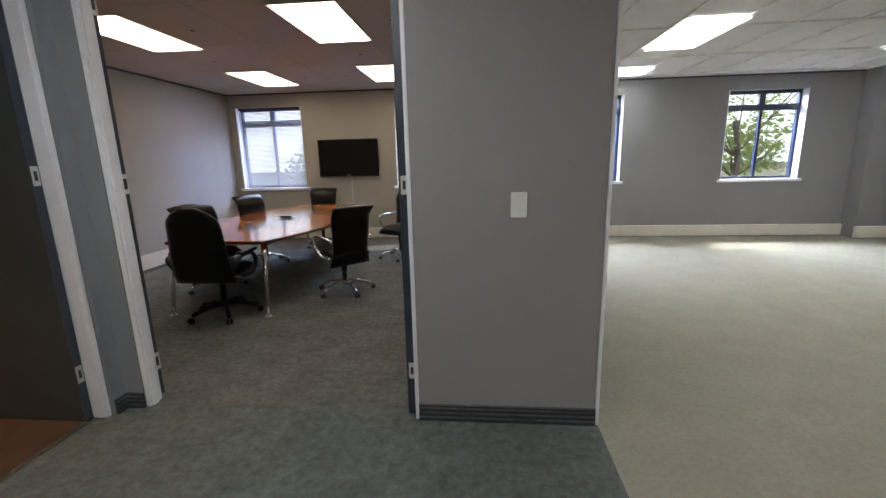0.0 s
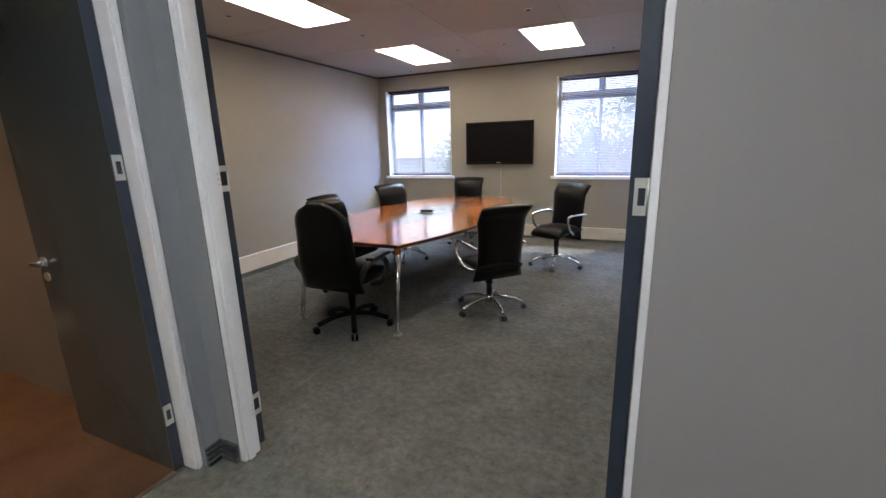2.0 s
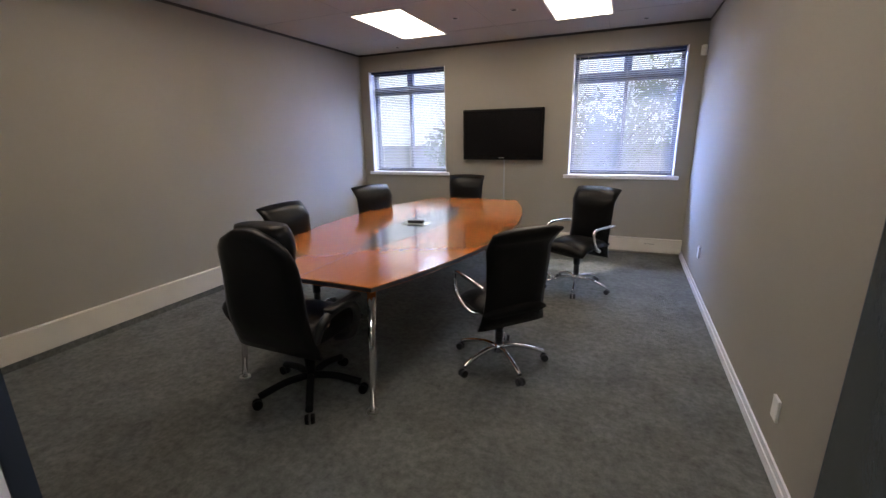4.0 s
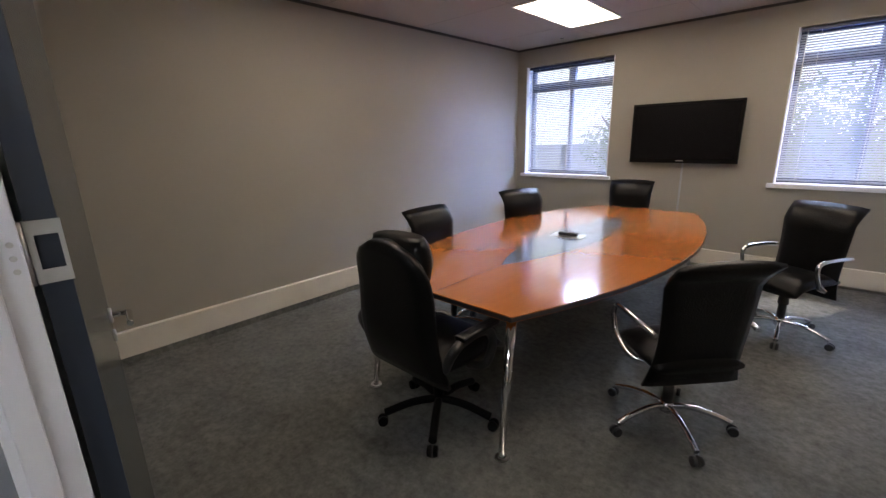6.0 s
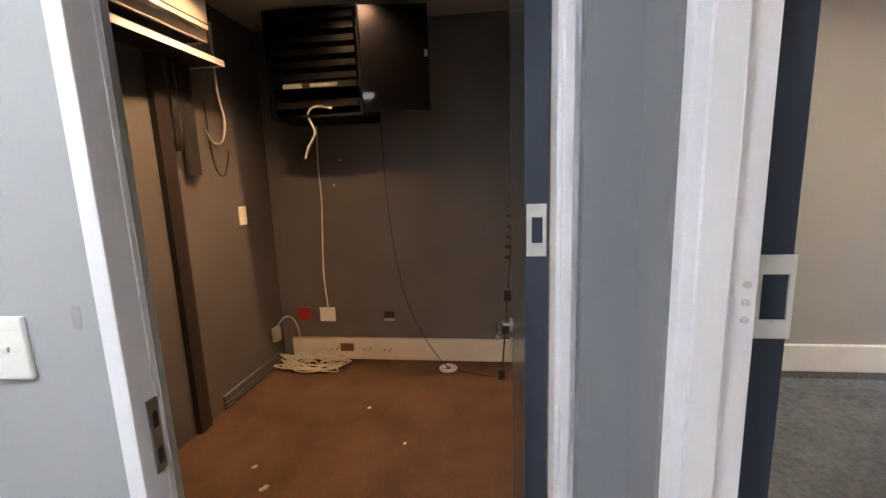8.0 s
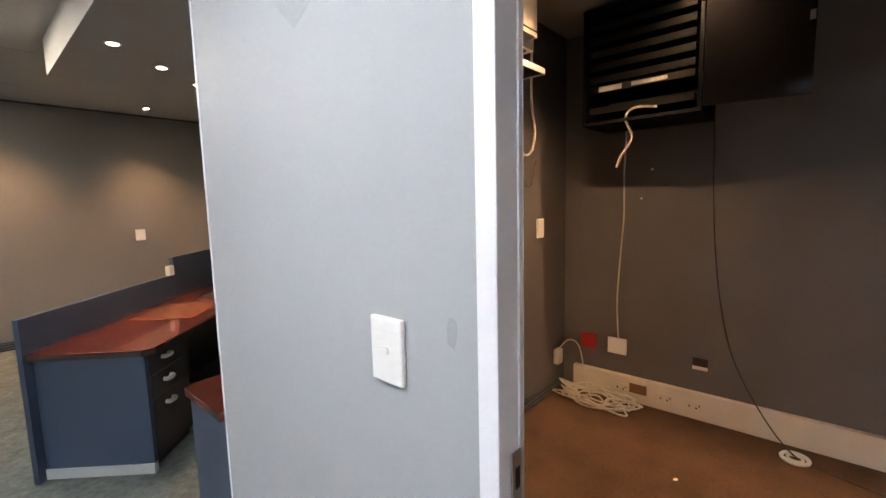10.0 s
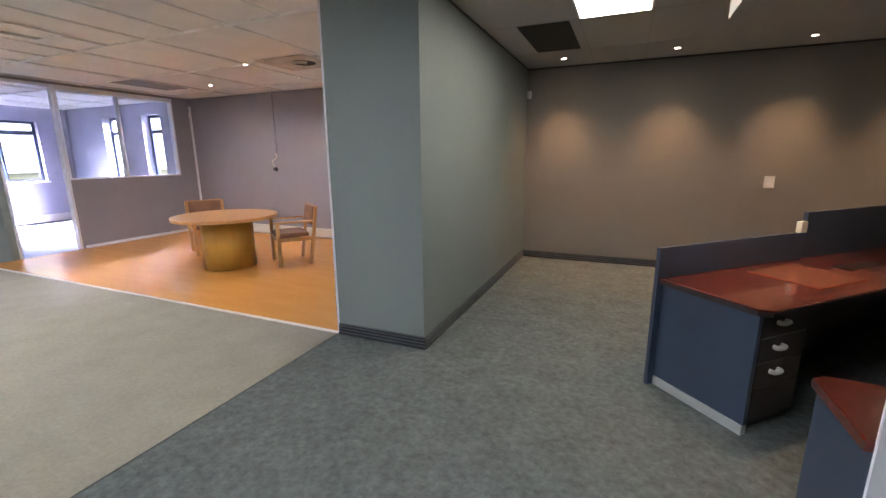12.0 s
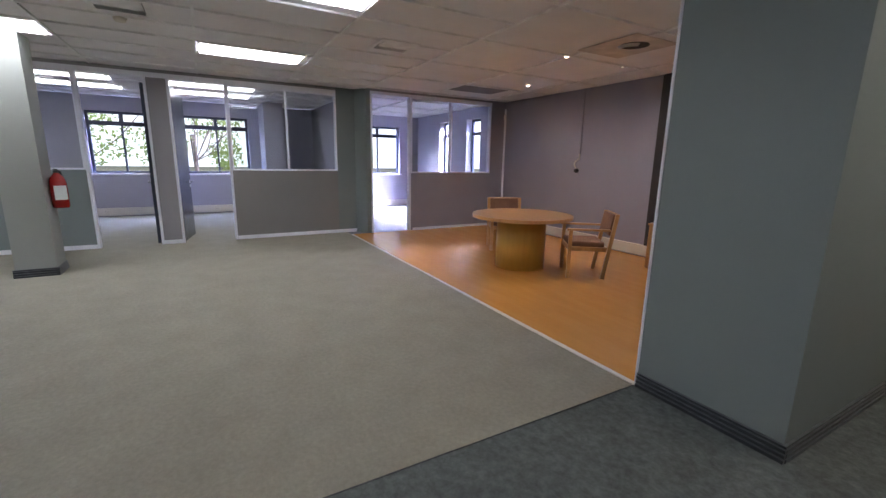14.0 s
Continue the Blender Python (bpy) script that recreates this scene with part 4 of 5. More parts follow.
for s in (-1, 1):
    part("armrest", tube([(s * 0.20, 0.02, 0.40), (s * 0.31, 0.03, 0.44), (s * 0.335, 0.06, 0.56), (s * 0.335, 0.0, 0.645), (s * 0.335, -0.16, 0.65), (s * 0.335, -0.25, 0.615), (s * 0.27, -0.23, 0.50)], 0.024), RUBBER, ex, "black plastic loop armrest")
    part("arm_pad", box((s * 0.305, -0.20, 0.658), (s * 0.368, 0.08, 0.685), 0.012), LEATHER, ex)
part("gas_column", cyl((0, 0, 0.12), (0, 0, 0.42), 0.03, None, 16), RACK, ex)
for k in range(5):
    a = radians(72 * k + 19)
    u = Vector((math.cos(a), math.sin(a), 0))
    part("leg", tube([u * 0.02 + Vector((0, 0, 0.12)), u * 0.16 + Vector((0, 0, 0.115)), u * 0.31 + Vector((0, 0, 0.075))], 0.022, 8), RACK, ex)
    v = Vector((-u.y, u.x, 0))
    bm = bmesh.new()
    for e in (-1, 1):
        add_cyl(bm, u * 0.325 + v * (0.006 * e) + Vector((0, 0, 0.03)), u * 0.325 + v * (0.027 * e) + Vector((0, 0, 0.03)), 0.03, 0.026, 14)
    part("castor", bm, RACK, ex)

tb = thing("meeting_table", "boat-shaped cherry veneer meeting table with a slate blue inlay", "table", (-2.49, 5.51, 0))
def boat(hw_end, hw_mid, hl, n=14, sx=1.0):
    right = [(hw_mid - (hw_mid - hw_end) * (s * s), hl * s) for s in [2 * k / n - 1 for k in range(n + 1)]]
    left = [(-x, y) for x, y in right[::-1]]
    return right + left
half = boat(0.51, 0.87, 1.67)
part("tabletop", slab(half, 0.718, 0.75, 0.003), CHERRY, tb, "glossy cherry veneer top")
part("edge_band", slab([(x * 1.004, y * 1.0015) for x, y in half], 0.722, 0.744), DARKBOARD, tb)
lens = [(0.225 * math.sin(math.pi * k / 16) ** 0.8, -1.02 + 2.04 * k / 16) for k in range(1, 16)]
lens = [(0, -1.02)] + lens + [(0, 1.02)] + [(-x, y) for x, y in lens[::-1]]
part("inlay", slab(lens, 0.7495, 0.7515), INLAY, tb, "lens-shaped slate blue inlay")
for p, q in (((-0.86, -0.001, 0.7490), (-0.23, 0.001, 0.7504)), ((0.23, -0.001, 0.7490), (0.86, 0.001, 0.7504)), ((-0.001, 1.025, 0.7495), (0.001, 1.66, 0.7508)), ((-0.001, -1.66, 0.7495), (0.001, -1.025, 0.7508))):
    part("joint", box(p, q), DARKBOARD, tb, "thin dark joint in the table top")
for sx in (-1, 1):
    for sy in (-1, 1):
        x, y = 0.48 * sx, 1.62 * sy
        low = (x + 0.02 * sx, y + 0.10 * sy)
        part("leg", cyl((*low, 0.020), (x, y, 0.718), 0.0165, 0.027, 18), CHROME, tb, "slim tapered chrome table leg")
        bm = cyl((*low, 0.0), (*low, 0.009), 0.036, 0.034, 20)
        add_cyl(bm, (*low, 0.009), (*low, 0.022), 0.020, 0.016, 16)
        part("foot", bm, STEEL, tb, "round steel foot of a table leg")
part("underframe", boxes(((-0.42, -1.5, 0.66), (-0.38, 1.5, 0.717)), ((0.38, -1.5, 0.66), (0.42, 1.5, 0.717)), ((-0.38, -0.02, 0.66), (0.38, 0.02, 0.717))), DARKBOARD, tb)
cb = thing("cable_box", "small black connection box on a steel plate on the table", "connection box", (-2.53, 5.49, 0.7516), 8)
part("plate", box((-0.13, -0.07, 0), (0.13, 0.07, 0.004), 0.002), STEEL, cb)
part("housing", box((-0.075, -0.025, 0.004), (0.075, 0.025, 0.03), 0.006), RUBBER, cb)

tv = thing("television", "flat black television mounted on the wall between two windows", "television", (-2.355, YN, 0))
part("cabinet", box((-0.565, -0.085, 1.205), (0.565, -0.035, 1.885), 0.006), RACK, tv)
part("screen", box((-0.535, -0.088, 1.255), (0.535, -0.0855, 1.860)), SCREEN, tv)
part("bracket", box((-0.2, -0.035, 1.4), (0.2, 0.0, 1.7)), STEEL, tv)
part("maker_mark", box((-0.04, -0.0882, 1.228), (0.04, -0.0862, 1.238)), STEEL, tv)
solid("tv_cable_cover", box((-2.345, YN - 0.012, 0.215), (-2.325, YN, 1.22), 0.002), WALL_LIGHT, "painted cable cover running down from the television", "cable cover")


def plate(name, label, cat, at, turn, w=0.08, h=0.125, rocker=True, material=None):
    """A wall plate facing local -y."""
    s = thing(name, label, cat, at, turn, "wall switches and sockets")
    part("cover", box((-w / 2, -0.014, -h / 2), (w / 2, 0, h / 2), 0.006), material or PLASTIC, s)
    if rocker:
        part("rocker", box((-0.010, -0.020, -0.007), (0.010, -0.013, 0.007), 0.003), PLASTIC, s)
        part("groove", boxes(((-w / 2 + 0.010, -0.0143, h / 2 - 0.030), (w / 2 - 0.010, -0.0138, h / 2 - 0.0294))), CREAM, s)
    return s


plate("light_switch", "white light switch on the grey pier", "light switch", (0.305, 2.207, 1.245), 0, 0.083, 0.13)
plate("light_switch", "white light switch on the pale grey wall", "light switch", (XB, 0.915, 1.21), 90, 0.10, 0.148)
plate("light_switch", "white light switch on the spot-lit reception wall", "light switch", (-3.12, -5.07, 1.195), 180, 0.11, 0.145)
plate("light_switch", "white light switch in the equipment room", "light switch", (-4.36, 0.10, 1.32), 180, 0.09, 0.14)
plate("wall_socket", "white wall socket low on the side wall", "wall socket", (XE, 6.62, 0.40), -90, 0.075, 0.11, False)
plate("wall_socket", "white wall socket low on the side wall near the door", "wall socket", (XE, 4.15, 0.30), -90, 0.075, 0.11, False)
solid("paint_patch", slab([(1.083, 1.255), (1.099, 1.25), (1.106, 1.28), (1.104, 1.305), (1.088, 1.31), (1.081, 1.285)], 0, 0.0006), mat("wall touch-up paint", (0.30, 0.31, 0.325), 0.5), "small darker paint patch on the pale grey wall", "paint patch").matrix_basis = Matrix(((0, 0, 1, XB + 0.0003), (1, 0, 0, 0), (0, 1, 0, 0), (0, 0, 0, 1)))
solid("upper_wall_patch", slab([(0.42, 2.20), (0.84, 2.20), (0.83, 2.04), (0.72, 2.03), (0.60, 1.965), (0.52, 2.04), (0.44, 2.12)], 0, 0.0006), mat("slightly darker wall tone", (0.353, 0.368, 0.380), 0.6), "slightly darker patch high on the pale grey wall", "paint patch").matrix_basis = Matrix(((0, 0, 1, XB + 0.0003), (1, 0, 0, 0), (0, 1, 0, 0), (0, 0, 0, 1)))
slot = thing("trunking_slot", "narrow grey slot in the cream trunking below the window", "cable slot", (-0.39, YN - 0.045, 0.145))
part("surround", boxes(((-0.075, -0.003, -0.008), (0.075, 0, 0.012))), CREAM, slot)
part("opening", box((-0.062, -0.004, -0.002), (0.062, -0.003, 0.003)), HOLE_SHADE, slot)
for y, z in ((0.74, 1.72), (0.674, 1.52)):
    solid("wall_anchor", cyl((-4.79, y, z), (-4.785, y, z), 0.008, 0.007, 12), CREAM, "small pale plastic anchor set in the charcoal wall", "wall anchor")
for x, y, w in ((-3.20, 0.80, 0.022), (-3.352, 0.654, 0.014), (-3.99, 1.12, 0.012), (-3.62, 1.45, 0.009)):
    solid("plaster_crumb", boxes(((x - w, y - w * 0.6, 0), (x + w * 0.4, y + w * 0.7, 0.004)), ((x + w * 0.1, y - w, 0.0), (x + w, y + w * 0.2, 0.006)), bevel=0.001), CREAM, "pale crumb of plaster lying on the brown carpet", "crumb")
pir = thing("motion_sensor", "white motion sensor high in the corner of the meeting room", "motion sensor", (-0.05, YN - 0.03, 2.42), 45)
part("housing", box((-0.03, -0.03, -0.055), (0.03, 0.02, 0.055), 0.012), PLASTIC, pir)
pir2 = copy_thing(pir, pose(-0.115, -5.03, 2.39, 0, 0, -45))
pir2["label"] = "white motion sensor in the corner of the reception"
pir3 = copy_thing(pir, pose(7.08, -5.09, 2.42, 0, 0, -45))
pir3["label"] = "white motion sensor above the tea corner"


# ---- reception ----
def drawers(parent, x0, x1, y, z0, z1, n=3):
    """Drawer fronts looking along local +y."""
    h = (z1 - z0) / n
    for k in range(n):
        part("drawer", box((x0 + 0.006, y, z0 + h * k + 0.004), (x1 - 0.006, y + 0.018, z0 + h * (k + 1) - 0.004), 0.002), DARKBOARD, parent)
        part("drawer_handle", tube([(x1 - 0.10, y + 0.018, z0 + h * (k + 0.6)), (x1 - 0.095, y + 0.04, z0 + h * (k + 0.6)), (x1 - 0.045, y + 0.04, z0 + h * (k + 0.6)), (x1 - 0.04, y + 0.018, z0 + h * (k + 0.6))], 0.007), CHROME, parent)


# local x runs back along the desk, local y across towards the clerk
desk = thing("reception_desk", "blue-grey reception desk with a mahogany worktop and raised screen", "desk", (-1.735, -1.60, 0), 180 + 44.5)
# with this turn local +x points south-west, local +y south-east, so the clerk side is -y
part("end_panel", box((0.04, -0.60, 0.06), (0.07, 0.0, 0.715)), BLUE, desk, "blue-grey laminate end panel")
part("kick_strip", box((0.032, -0.60, 0.0), (0.07, 0.0, 0.06)), ALU, desk, "pale aluminium kick strip")
top = [(0, 0), (1.45, 0), (1.45, -0.66), (0.05, -0.66), (0.0, -0.61)]
part("worktop", slab(top, 0.741, 0.75, 0.003), MAHOGANY, desk, "glossy mahogany worktop")
part("edge_band", slab([(x * 1.0 + (0.004 if x < 1 else 0), y * 0.994) for x, y in top], 0.712, 0.7408), DARKBOARD, desk)
part("screen_panel", box((-0.012, 0.002, 0.0), (1.45, 0.03, 0.95)), BLUE, desk)
part("pedestal", box((0.07, -0.58, 0.06), (0.47, -0.02, 0.714)), DARKBOARD, desk)
part("kick_strip", box((0.07, -0.56, 0.0), (0.47, -0.02, 0.06)), DARKBOARD, desk)
part("back_panel", box((0.47, -0.06, 0.0), (1.45, 0.0, 0.714)), DARKBOARD, desk)
part("front_panel", box((0.078, -0.60, 0.07), (0.462, -0.582, 0.275), 0.002), DARKBOARD, desk)
for k in range(3):
    z = 0.279 + 0.143 * k
    part("drawer", box((0.078, -0.60, z), (0.462, -0.582, z + 0.139), 0.002), DARKBOARD, desk)
    part("drawer_handle", tube([(0.20, -0.60, z + 0.08), (0.203, -0.622, z + 0.08), (0.257, -0.622, z + 0.08), (0.26, -0.60, z + 0.08)], 0.014), PLATE, desk, "small chrome drawer handle")
desk2 = thing("reception_desk", "taller rear unit of the reception desk with mahogany worktop", "desk", (-1.735 - 1.45 * 0.7133, -1.60 - 1.45 * 0.7009, 0), 180 + 44.5)
part("screen_panel", box((0.002, 0.002, 0.0), (1.6, 0.03, 1.10)), BLUE, desk2)
part("worktop", slab([(0.002, 0), (1.6, 0), (1.6, -0.66), (0.002, -0.66)], 0.716, 0.75, 0.006), MAHOGANY, desk2)
part("back_panel", box((0.002, -0.06, 0.0), (1.6, 0.0, 0.714)), DARKBOARD, desk2)
part("end_panel", box((1.56, -0.6, 0.0), (1.6, -0.062, 0.714)), BLUE, desk2)
blot = thing("desk_pad", "dark red-brown leather desk pad lying on the reception desk", "desk pad", (-2.62, -2.02, 0.7505), 180 + 44.5)
part("sheet", box((-0.25, -0.21, 0), (0.25, 0.21, 0.004), 0.001), mat("dark red leather", (0.17, 0.060, 0.034), 0.25, 0, 0.1, 6), blot)
tray = thing("cable_port", "dark sunken cable tray in the reception worktop", "cable tray", (-3.05, -2.45, 0.7505), 180 + 44.5)
part("lid", box((-0.2, -0.06, 0), (0.2, 0.06, 0.006), 0.002), DARKBOARD, tray)
side = thing("side_desk", "blue-grey side desk with mahogany top against the wall", "desk", (-2.15, -0.055, 0))
part("worktop", slab([(0, 0), (-2.2, 0), (-2.2, -0.40), (-0.04, -0.40), (0, -0.37)], 0.716, 0.75, 0.006), MAHOGANY, side)
part("end_panel", box((-0.05, -0.37, 0), (-0.02, 0.0, 0.715)), BLUE, side)
part("back_panel", box((-2.2, -0.02, 0), (-0.05, 0.0, 0.715)), DARKBOARD, side)
part("end_panel", box((-2.2, -0.37, 0), (-2.17, -0.02, 0.715)), BLUE, side)
vent = thing("ceiling_vent", "square black ventilation opening in the reception ceiling", "ceiling vent", (0, 0, 0))
# flat dark plate painted as the shaded inside of the vent
part("opening", box((-0.89, -4.13, H - 0.006), (-0.40, -3.03, H + 0.001)), HOLE_SHADE, vent)

dv = thing("phone_socket_box", "small pale box on top of the reception desk screen", "connection box", (-2.73, -2.58, 0.951), 224)
part("housing", box((-0.035, -0.02, 0), (0.035, 0.02, 0.085), 0.008), CREAM, dv)

# ---- equipment room ----
rk = thing("wall_rack", "black wall-mounted equipment rack with an open glass door", "equipment rack", (-4.79, 0.0, 0))
part("rack_body", boxes(((0.0, 0.42, 2.00), (0.44, 0.44, H - 0.03)), ((0.0, 1.08, 2.00), (0.44, 1.10, H - 0.03)), ((0.0, 0.44, 2.00), (0.44, 1.08, 2.02)), ((0.0, 0.44, H - 0.05), (0.44, 1.08, H - 0.03)), ((0.0, 0.44, 2.02), (0.02, 1.08, H - 0.05))), RACK, rk)
for z in (2.07, 2.20, 2.26, 2.34, 2.42, 2.50, 2.58, 2.65):
    part("equipment_tray", box((0.05, 0.46, z), (0.42, 1.06, z + 0.042), 0.002), RACK, rk)
# pale strips painted as the glints on the rack's panels
part("panel_glint", boxes(((0.421, 0.52, 2.205), (0.426, 0.66, 2.235)), ((0.421, 0.72, 2.21), (0.426, 0.92, 2.232))), ALU, rk)
part("rack_door", add_box(bmesh.new(), (0, 0, 2.02), (0.46, 0.012, H - 0.05), 0, pose(0.46, 1.11, 0, 0, 0, 100)), SMOKED, rk, "smoked glass rack door standing open")
part("latch", add_box(bmesh.new(), (0.43, -0.02, 2.36), (0.455, 0.0, 2.41), 0.003, pose(0.46, 1.11, 0, 0, 0, 100)), CHROME, rk)
ac = thing("air_conditioner", "cream wall-mounted air conditioner above a shelf", "air conditioner", (-3.83, 0.10, 0))
bm = slab([(-0.03, 0.28), (-0.03, 0), (0.92, 0), (0.92, 0.28)], 2.38, 2.715)
bmesh.ops.bevel(bm, geom=[e for e in bm.edges if all(v.co.y > 0.2 for v in e.verts)], offset=0.05, segments=4, affect="EDGES")
part("housing", bm, CREAM, ac, smooth=False)
part("outlet", boxes(((0.02, 0.12, 2.372), (0.88, 0.21, 2.3795)), ((0.0, 0.2805, 2.455), (0.90, 0.2825, 2.462))), HOLE_SHADE, ac)
part("junction_box", box((-0.18, 0.0, 2.62), (-0.09, 0.05, 2.73), 0.004), CREAM, ac)
sh = thing("wall_shelf", "narrow shelf with a pale front edge on the side wall", "shelf", (-4.0, 0.10, 2.29))
part("board", box((0, 0, 0), (1.0, 0.22, 0.02)), DARKBOARD, sh)
part("front_edge", boxes(((0, 0.22, -0.008), (1.0, 0.228, 0.028)), ((-0.006, 0, -0.008), (0, 0.228, 0.028))), WHITE, sh)
cl = thing("hanging_cloth", "black cloth strips hanging from the shelf", "cloth", (-3.93, 0.12, 0))
for x0, x1, zl in ((0.0, 0.13, 1.62), (0.14, 0.20, 1.76)):
    bm = bmesh.new()
    cols = []
    for i in range(9):
        s = i / 8
        cols.append([bm.verts.new((x0 + (x1 - x0) * s, 0.02 + 0.012 * math.sin(9 * s + x0 * 40), z)) for z in (zl, 2.0, 2.29)])
    for p, q in zip(cols, cols[1:]):
        for k in range(2):
            bm.faces.new((p[k], q[k], q[k + 1], p[k + 1])).smooth = True
    part("strip", bm, FABRIC, cl)
post = setting("trim_dark_room_post", box((-3.72, 0.10, 0), (-3.62, 0.14, 2.28)), DARKBOARD, "dark upright trim on the side wall", "trim")
solid("ac_hose", tube([(-4.2, 0.13, 2.62), (-4.21, 0.12, 2.2), (-4.24, 0.13, 2.0), (-4.19, 0.13, 1.86), (-4.09, 0.13, 1.83), (-4.02, 0.13, 1.92)], 0.009), CORD, "loose white hose hanging on the side wall", "hose")
solid("black_cable", tube([(-4.05, 0.125, 2.1), (-4.08, 0.125, 1.7), (-4.18, 0.125, 1.62), (-4.26, 0.125, 1.8)], 0.005), RUBBER, "thin black cable hanging on the side wall", "cable")
plate("wall_socket", "red wall socket above the trunking", "wall socket", (-4.79, 0.31, 0.405), 90, 0.12, 0.12, False, REDP)
plate("wall_socket", "white double wall socket above the trunking", "wall socket", (-4.79, 0.53, 0.405), 90, 0.14, 0.125, False)
wb = thing("open_wall_box", "empty wall box with a broken cover", "wall box", (-4.79, 1.08, 0.395), 90)
# dark plate stands in for the shade inside the box
part("hole", box((-0.045, -0.004, -0.035), (0.045, 0, 0.035)), HOLE_SHADE, wb)
part("broken_cover", box((-0.045, -0.007, -0.045), (0.045, -0.001, -0.022)), CREAM, wb)
for y in (0.58, 0.88, 1.06):
    s = thing("trunking_socket", "socket outlet set in the trunking", "socket", (-4.745, y, 0.10), 90, group="sockets in the trunking")
    part("face", box((-0.055, -0.006, -0.035), (0.055, 0, 0.035), 0.002), CREAM, s)
    part("pin_hole", boxes(((-0.03, -0.0075, -0.006), (-0.02, -0.005, 0.006)), ((0.012, -0.0075, -0.012), (0.022, -0.005, 0.0)), ((0.028, -0.0075, 0.006), (0.038, -0.005, 0.016))), HOLE_SHADE, s)
s = thing("trunking_socket", "dark brown socket outlet set in the trunking", "socket", (-4.745, 0.70, 0.12), 90, group="sockets in the trunking")
part("face", box((-0.06, -0.008, -0.035), (0.06, 0, 0.035), 0.002), UPH, s)
random.seed(4)
pts = []
for k in range(60):
    a = k * 0.9 + random.uniform(-0.3, 0.3)
    r = random.uniform(0.10, 0.30)
    pts.append((-4.60 + 0.6 * r * math.cos(a) + random.uniform(-0.02, 0.02), 0.42 + 1.25 * r * math.sin(a) + random.uniform(-0.03, 0.03), 0.012 + 0.085 * random.random() ** 1.5))
solid("tangled_cord", tube(pts, 0.0065, 6), CORD, "tangled heap of white cord on the brown carpet", "cable")
solid("plug_adapter", box((-4.66, 0.105, 0.22), (-4.58, 0.15, 0.34), 0.01), PLASTIC, "white plug adapter low on the side wall", "adapter")
solid("adapter_cord", tube([(-4.63, 0.13, 0.34), (-4.66, 0.20, 0.42), (-4.70, 0.27, 0.36), (-4.68, 0.33, 0.10), (-4.62, 0.40, 0.02)], 0.005, 6), CORD, "white cord from the adapter to the floor", "cable")
solid("dangling_wire", tube([(-4.36, 0.87, 2.06), (-4.37, 0.74, 2.075), (-4.36, 0.69, 2.02), (-4.36, 0.73, 1.90), (-4.36, 0.67, 1.79), (-4.36, 0.643, 1.72)], 0.008, 8), CORD, "short white cord dangling from the rack", "cable")
solid("wall_wire", tube([(-4.78, 0.565, 2.0), (-4.78, 0.555, 1.70), (-4.78, 0.560, 1.4), (-4.78, 0.545, 1.16), (-4.78, 0.525, 0.77), (-4.78, 0.540, 0.46)], 0.006, 8), CORD, "pale cord running down to the wall socket", "cable")
solid("thin_wire", tube([(-4.78, 1.10, 2.0), (-4.78, 1.12, 1.4), (-4.77, 1.17, 0.9), (-4.75, 1.26, 0.5), (-4.70, 1.42, 0.2), (-4.62, 1.58, 0.03), (-4.56, 1.72, 0.012), (-4.48, 1.95, 0.012)], 0.004, 6), RUBBER, "thin black cable running to the floor", "cable")
reel = thing("cable_reel", "small white cable reel lying on the brown carpet", "cable reel", (-4.60, 1.60, 0.0))
for r, m in ((0.062, PLASTIC), (0.035, PLASTIC)):
    pts = [(r * math.cos(k * 0.3927), r * math.sin(k * 0.3927), 0.014) for k in range(17)]
    part("ring", tube(pts, 0.011 if r > 0.05 else 0.008, 8), m, reel)
pd = thing("power_strip", "black rack power strip leaning in the corner", "power strip", (0, 0, 0))
b0, b1 = Vector((-4.47, 2.03, 0.0)), Vector((-4.72, 2.19, 1.80))
part("cable", tube([b0, b0.lerp(b1, 0.3), b0.lerp(b1, 0.52)], 0.007, 8), RUBBER, pd)
part("rail", tube([b0.lerp(b1, 0.50), b0.lerp(b1, 0.75), b1], 0.014, 8), RUBBER, pd)
for k in range(11):
    p = b0.lerp(b1, 0.52 + 0.043 * k)
    part("outlet", add_box(bmesh.new(), (p.x - 0.015, p.y - 0.05, p.z - 0.013), (p.x + 0.02, p.y, p.z + 0.013), 0.004), RUBBER, pd)
for s, w in ((1.0, 0.035), (0.36, 0.035), (0.22, 0.03), (0.02, 0.03)):
    p = b0.lerp(b1, s)
    part("plug", add_box(bmesh.new(), (p.x - w, p.y - w, max(0, p.z - 0.045)), (p.x + w, p.y + w * 0.8, p.z + 0.045), 0.008), RUBBER, pd)
sens = thing("wall_sensor", "white sensor high on the back wall of the equipment room", "motion sensor", (-4.77, 2.17, 2.62))
part("housing", box((-0.02, -0.03, -0.05), (0.04, 0.03, 0.05), 0.01), PLASTIC, sens)

# ---- tea corner ----
rt = thing("round_table", "round pale oak table on a drum pedestal", "table", (3.71, -2.92, 0))
ring = [(0.69 * math.cos(6.28318 * k / 48), 0.69 * math.sin(6.28318 * k / 48)) for k in range(48)]
part("tabletop", slab(ring, 0.70, 0.742, 0.012), OAK, rt, "round oak table top")
drum = [(0.34 * math.cos(6.28318 * k / 40), 0.34 * math.sin(6.28318 * k / 40)) for k in range(40)]
d = part("pedestal", slab(drum, 0.0, 0.70), wood("golden oak drum", (0.50, 0.28, 0.045), (0.56, 0.32, 0.06), 0.3, (9, 9, 1)), rt, "golden veneered drum pedestal")
for f in d.data.polygons:
    f.use_smooth = abs(f.normal.z) < 0.5


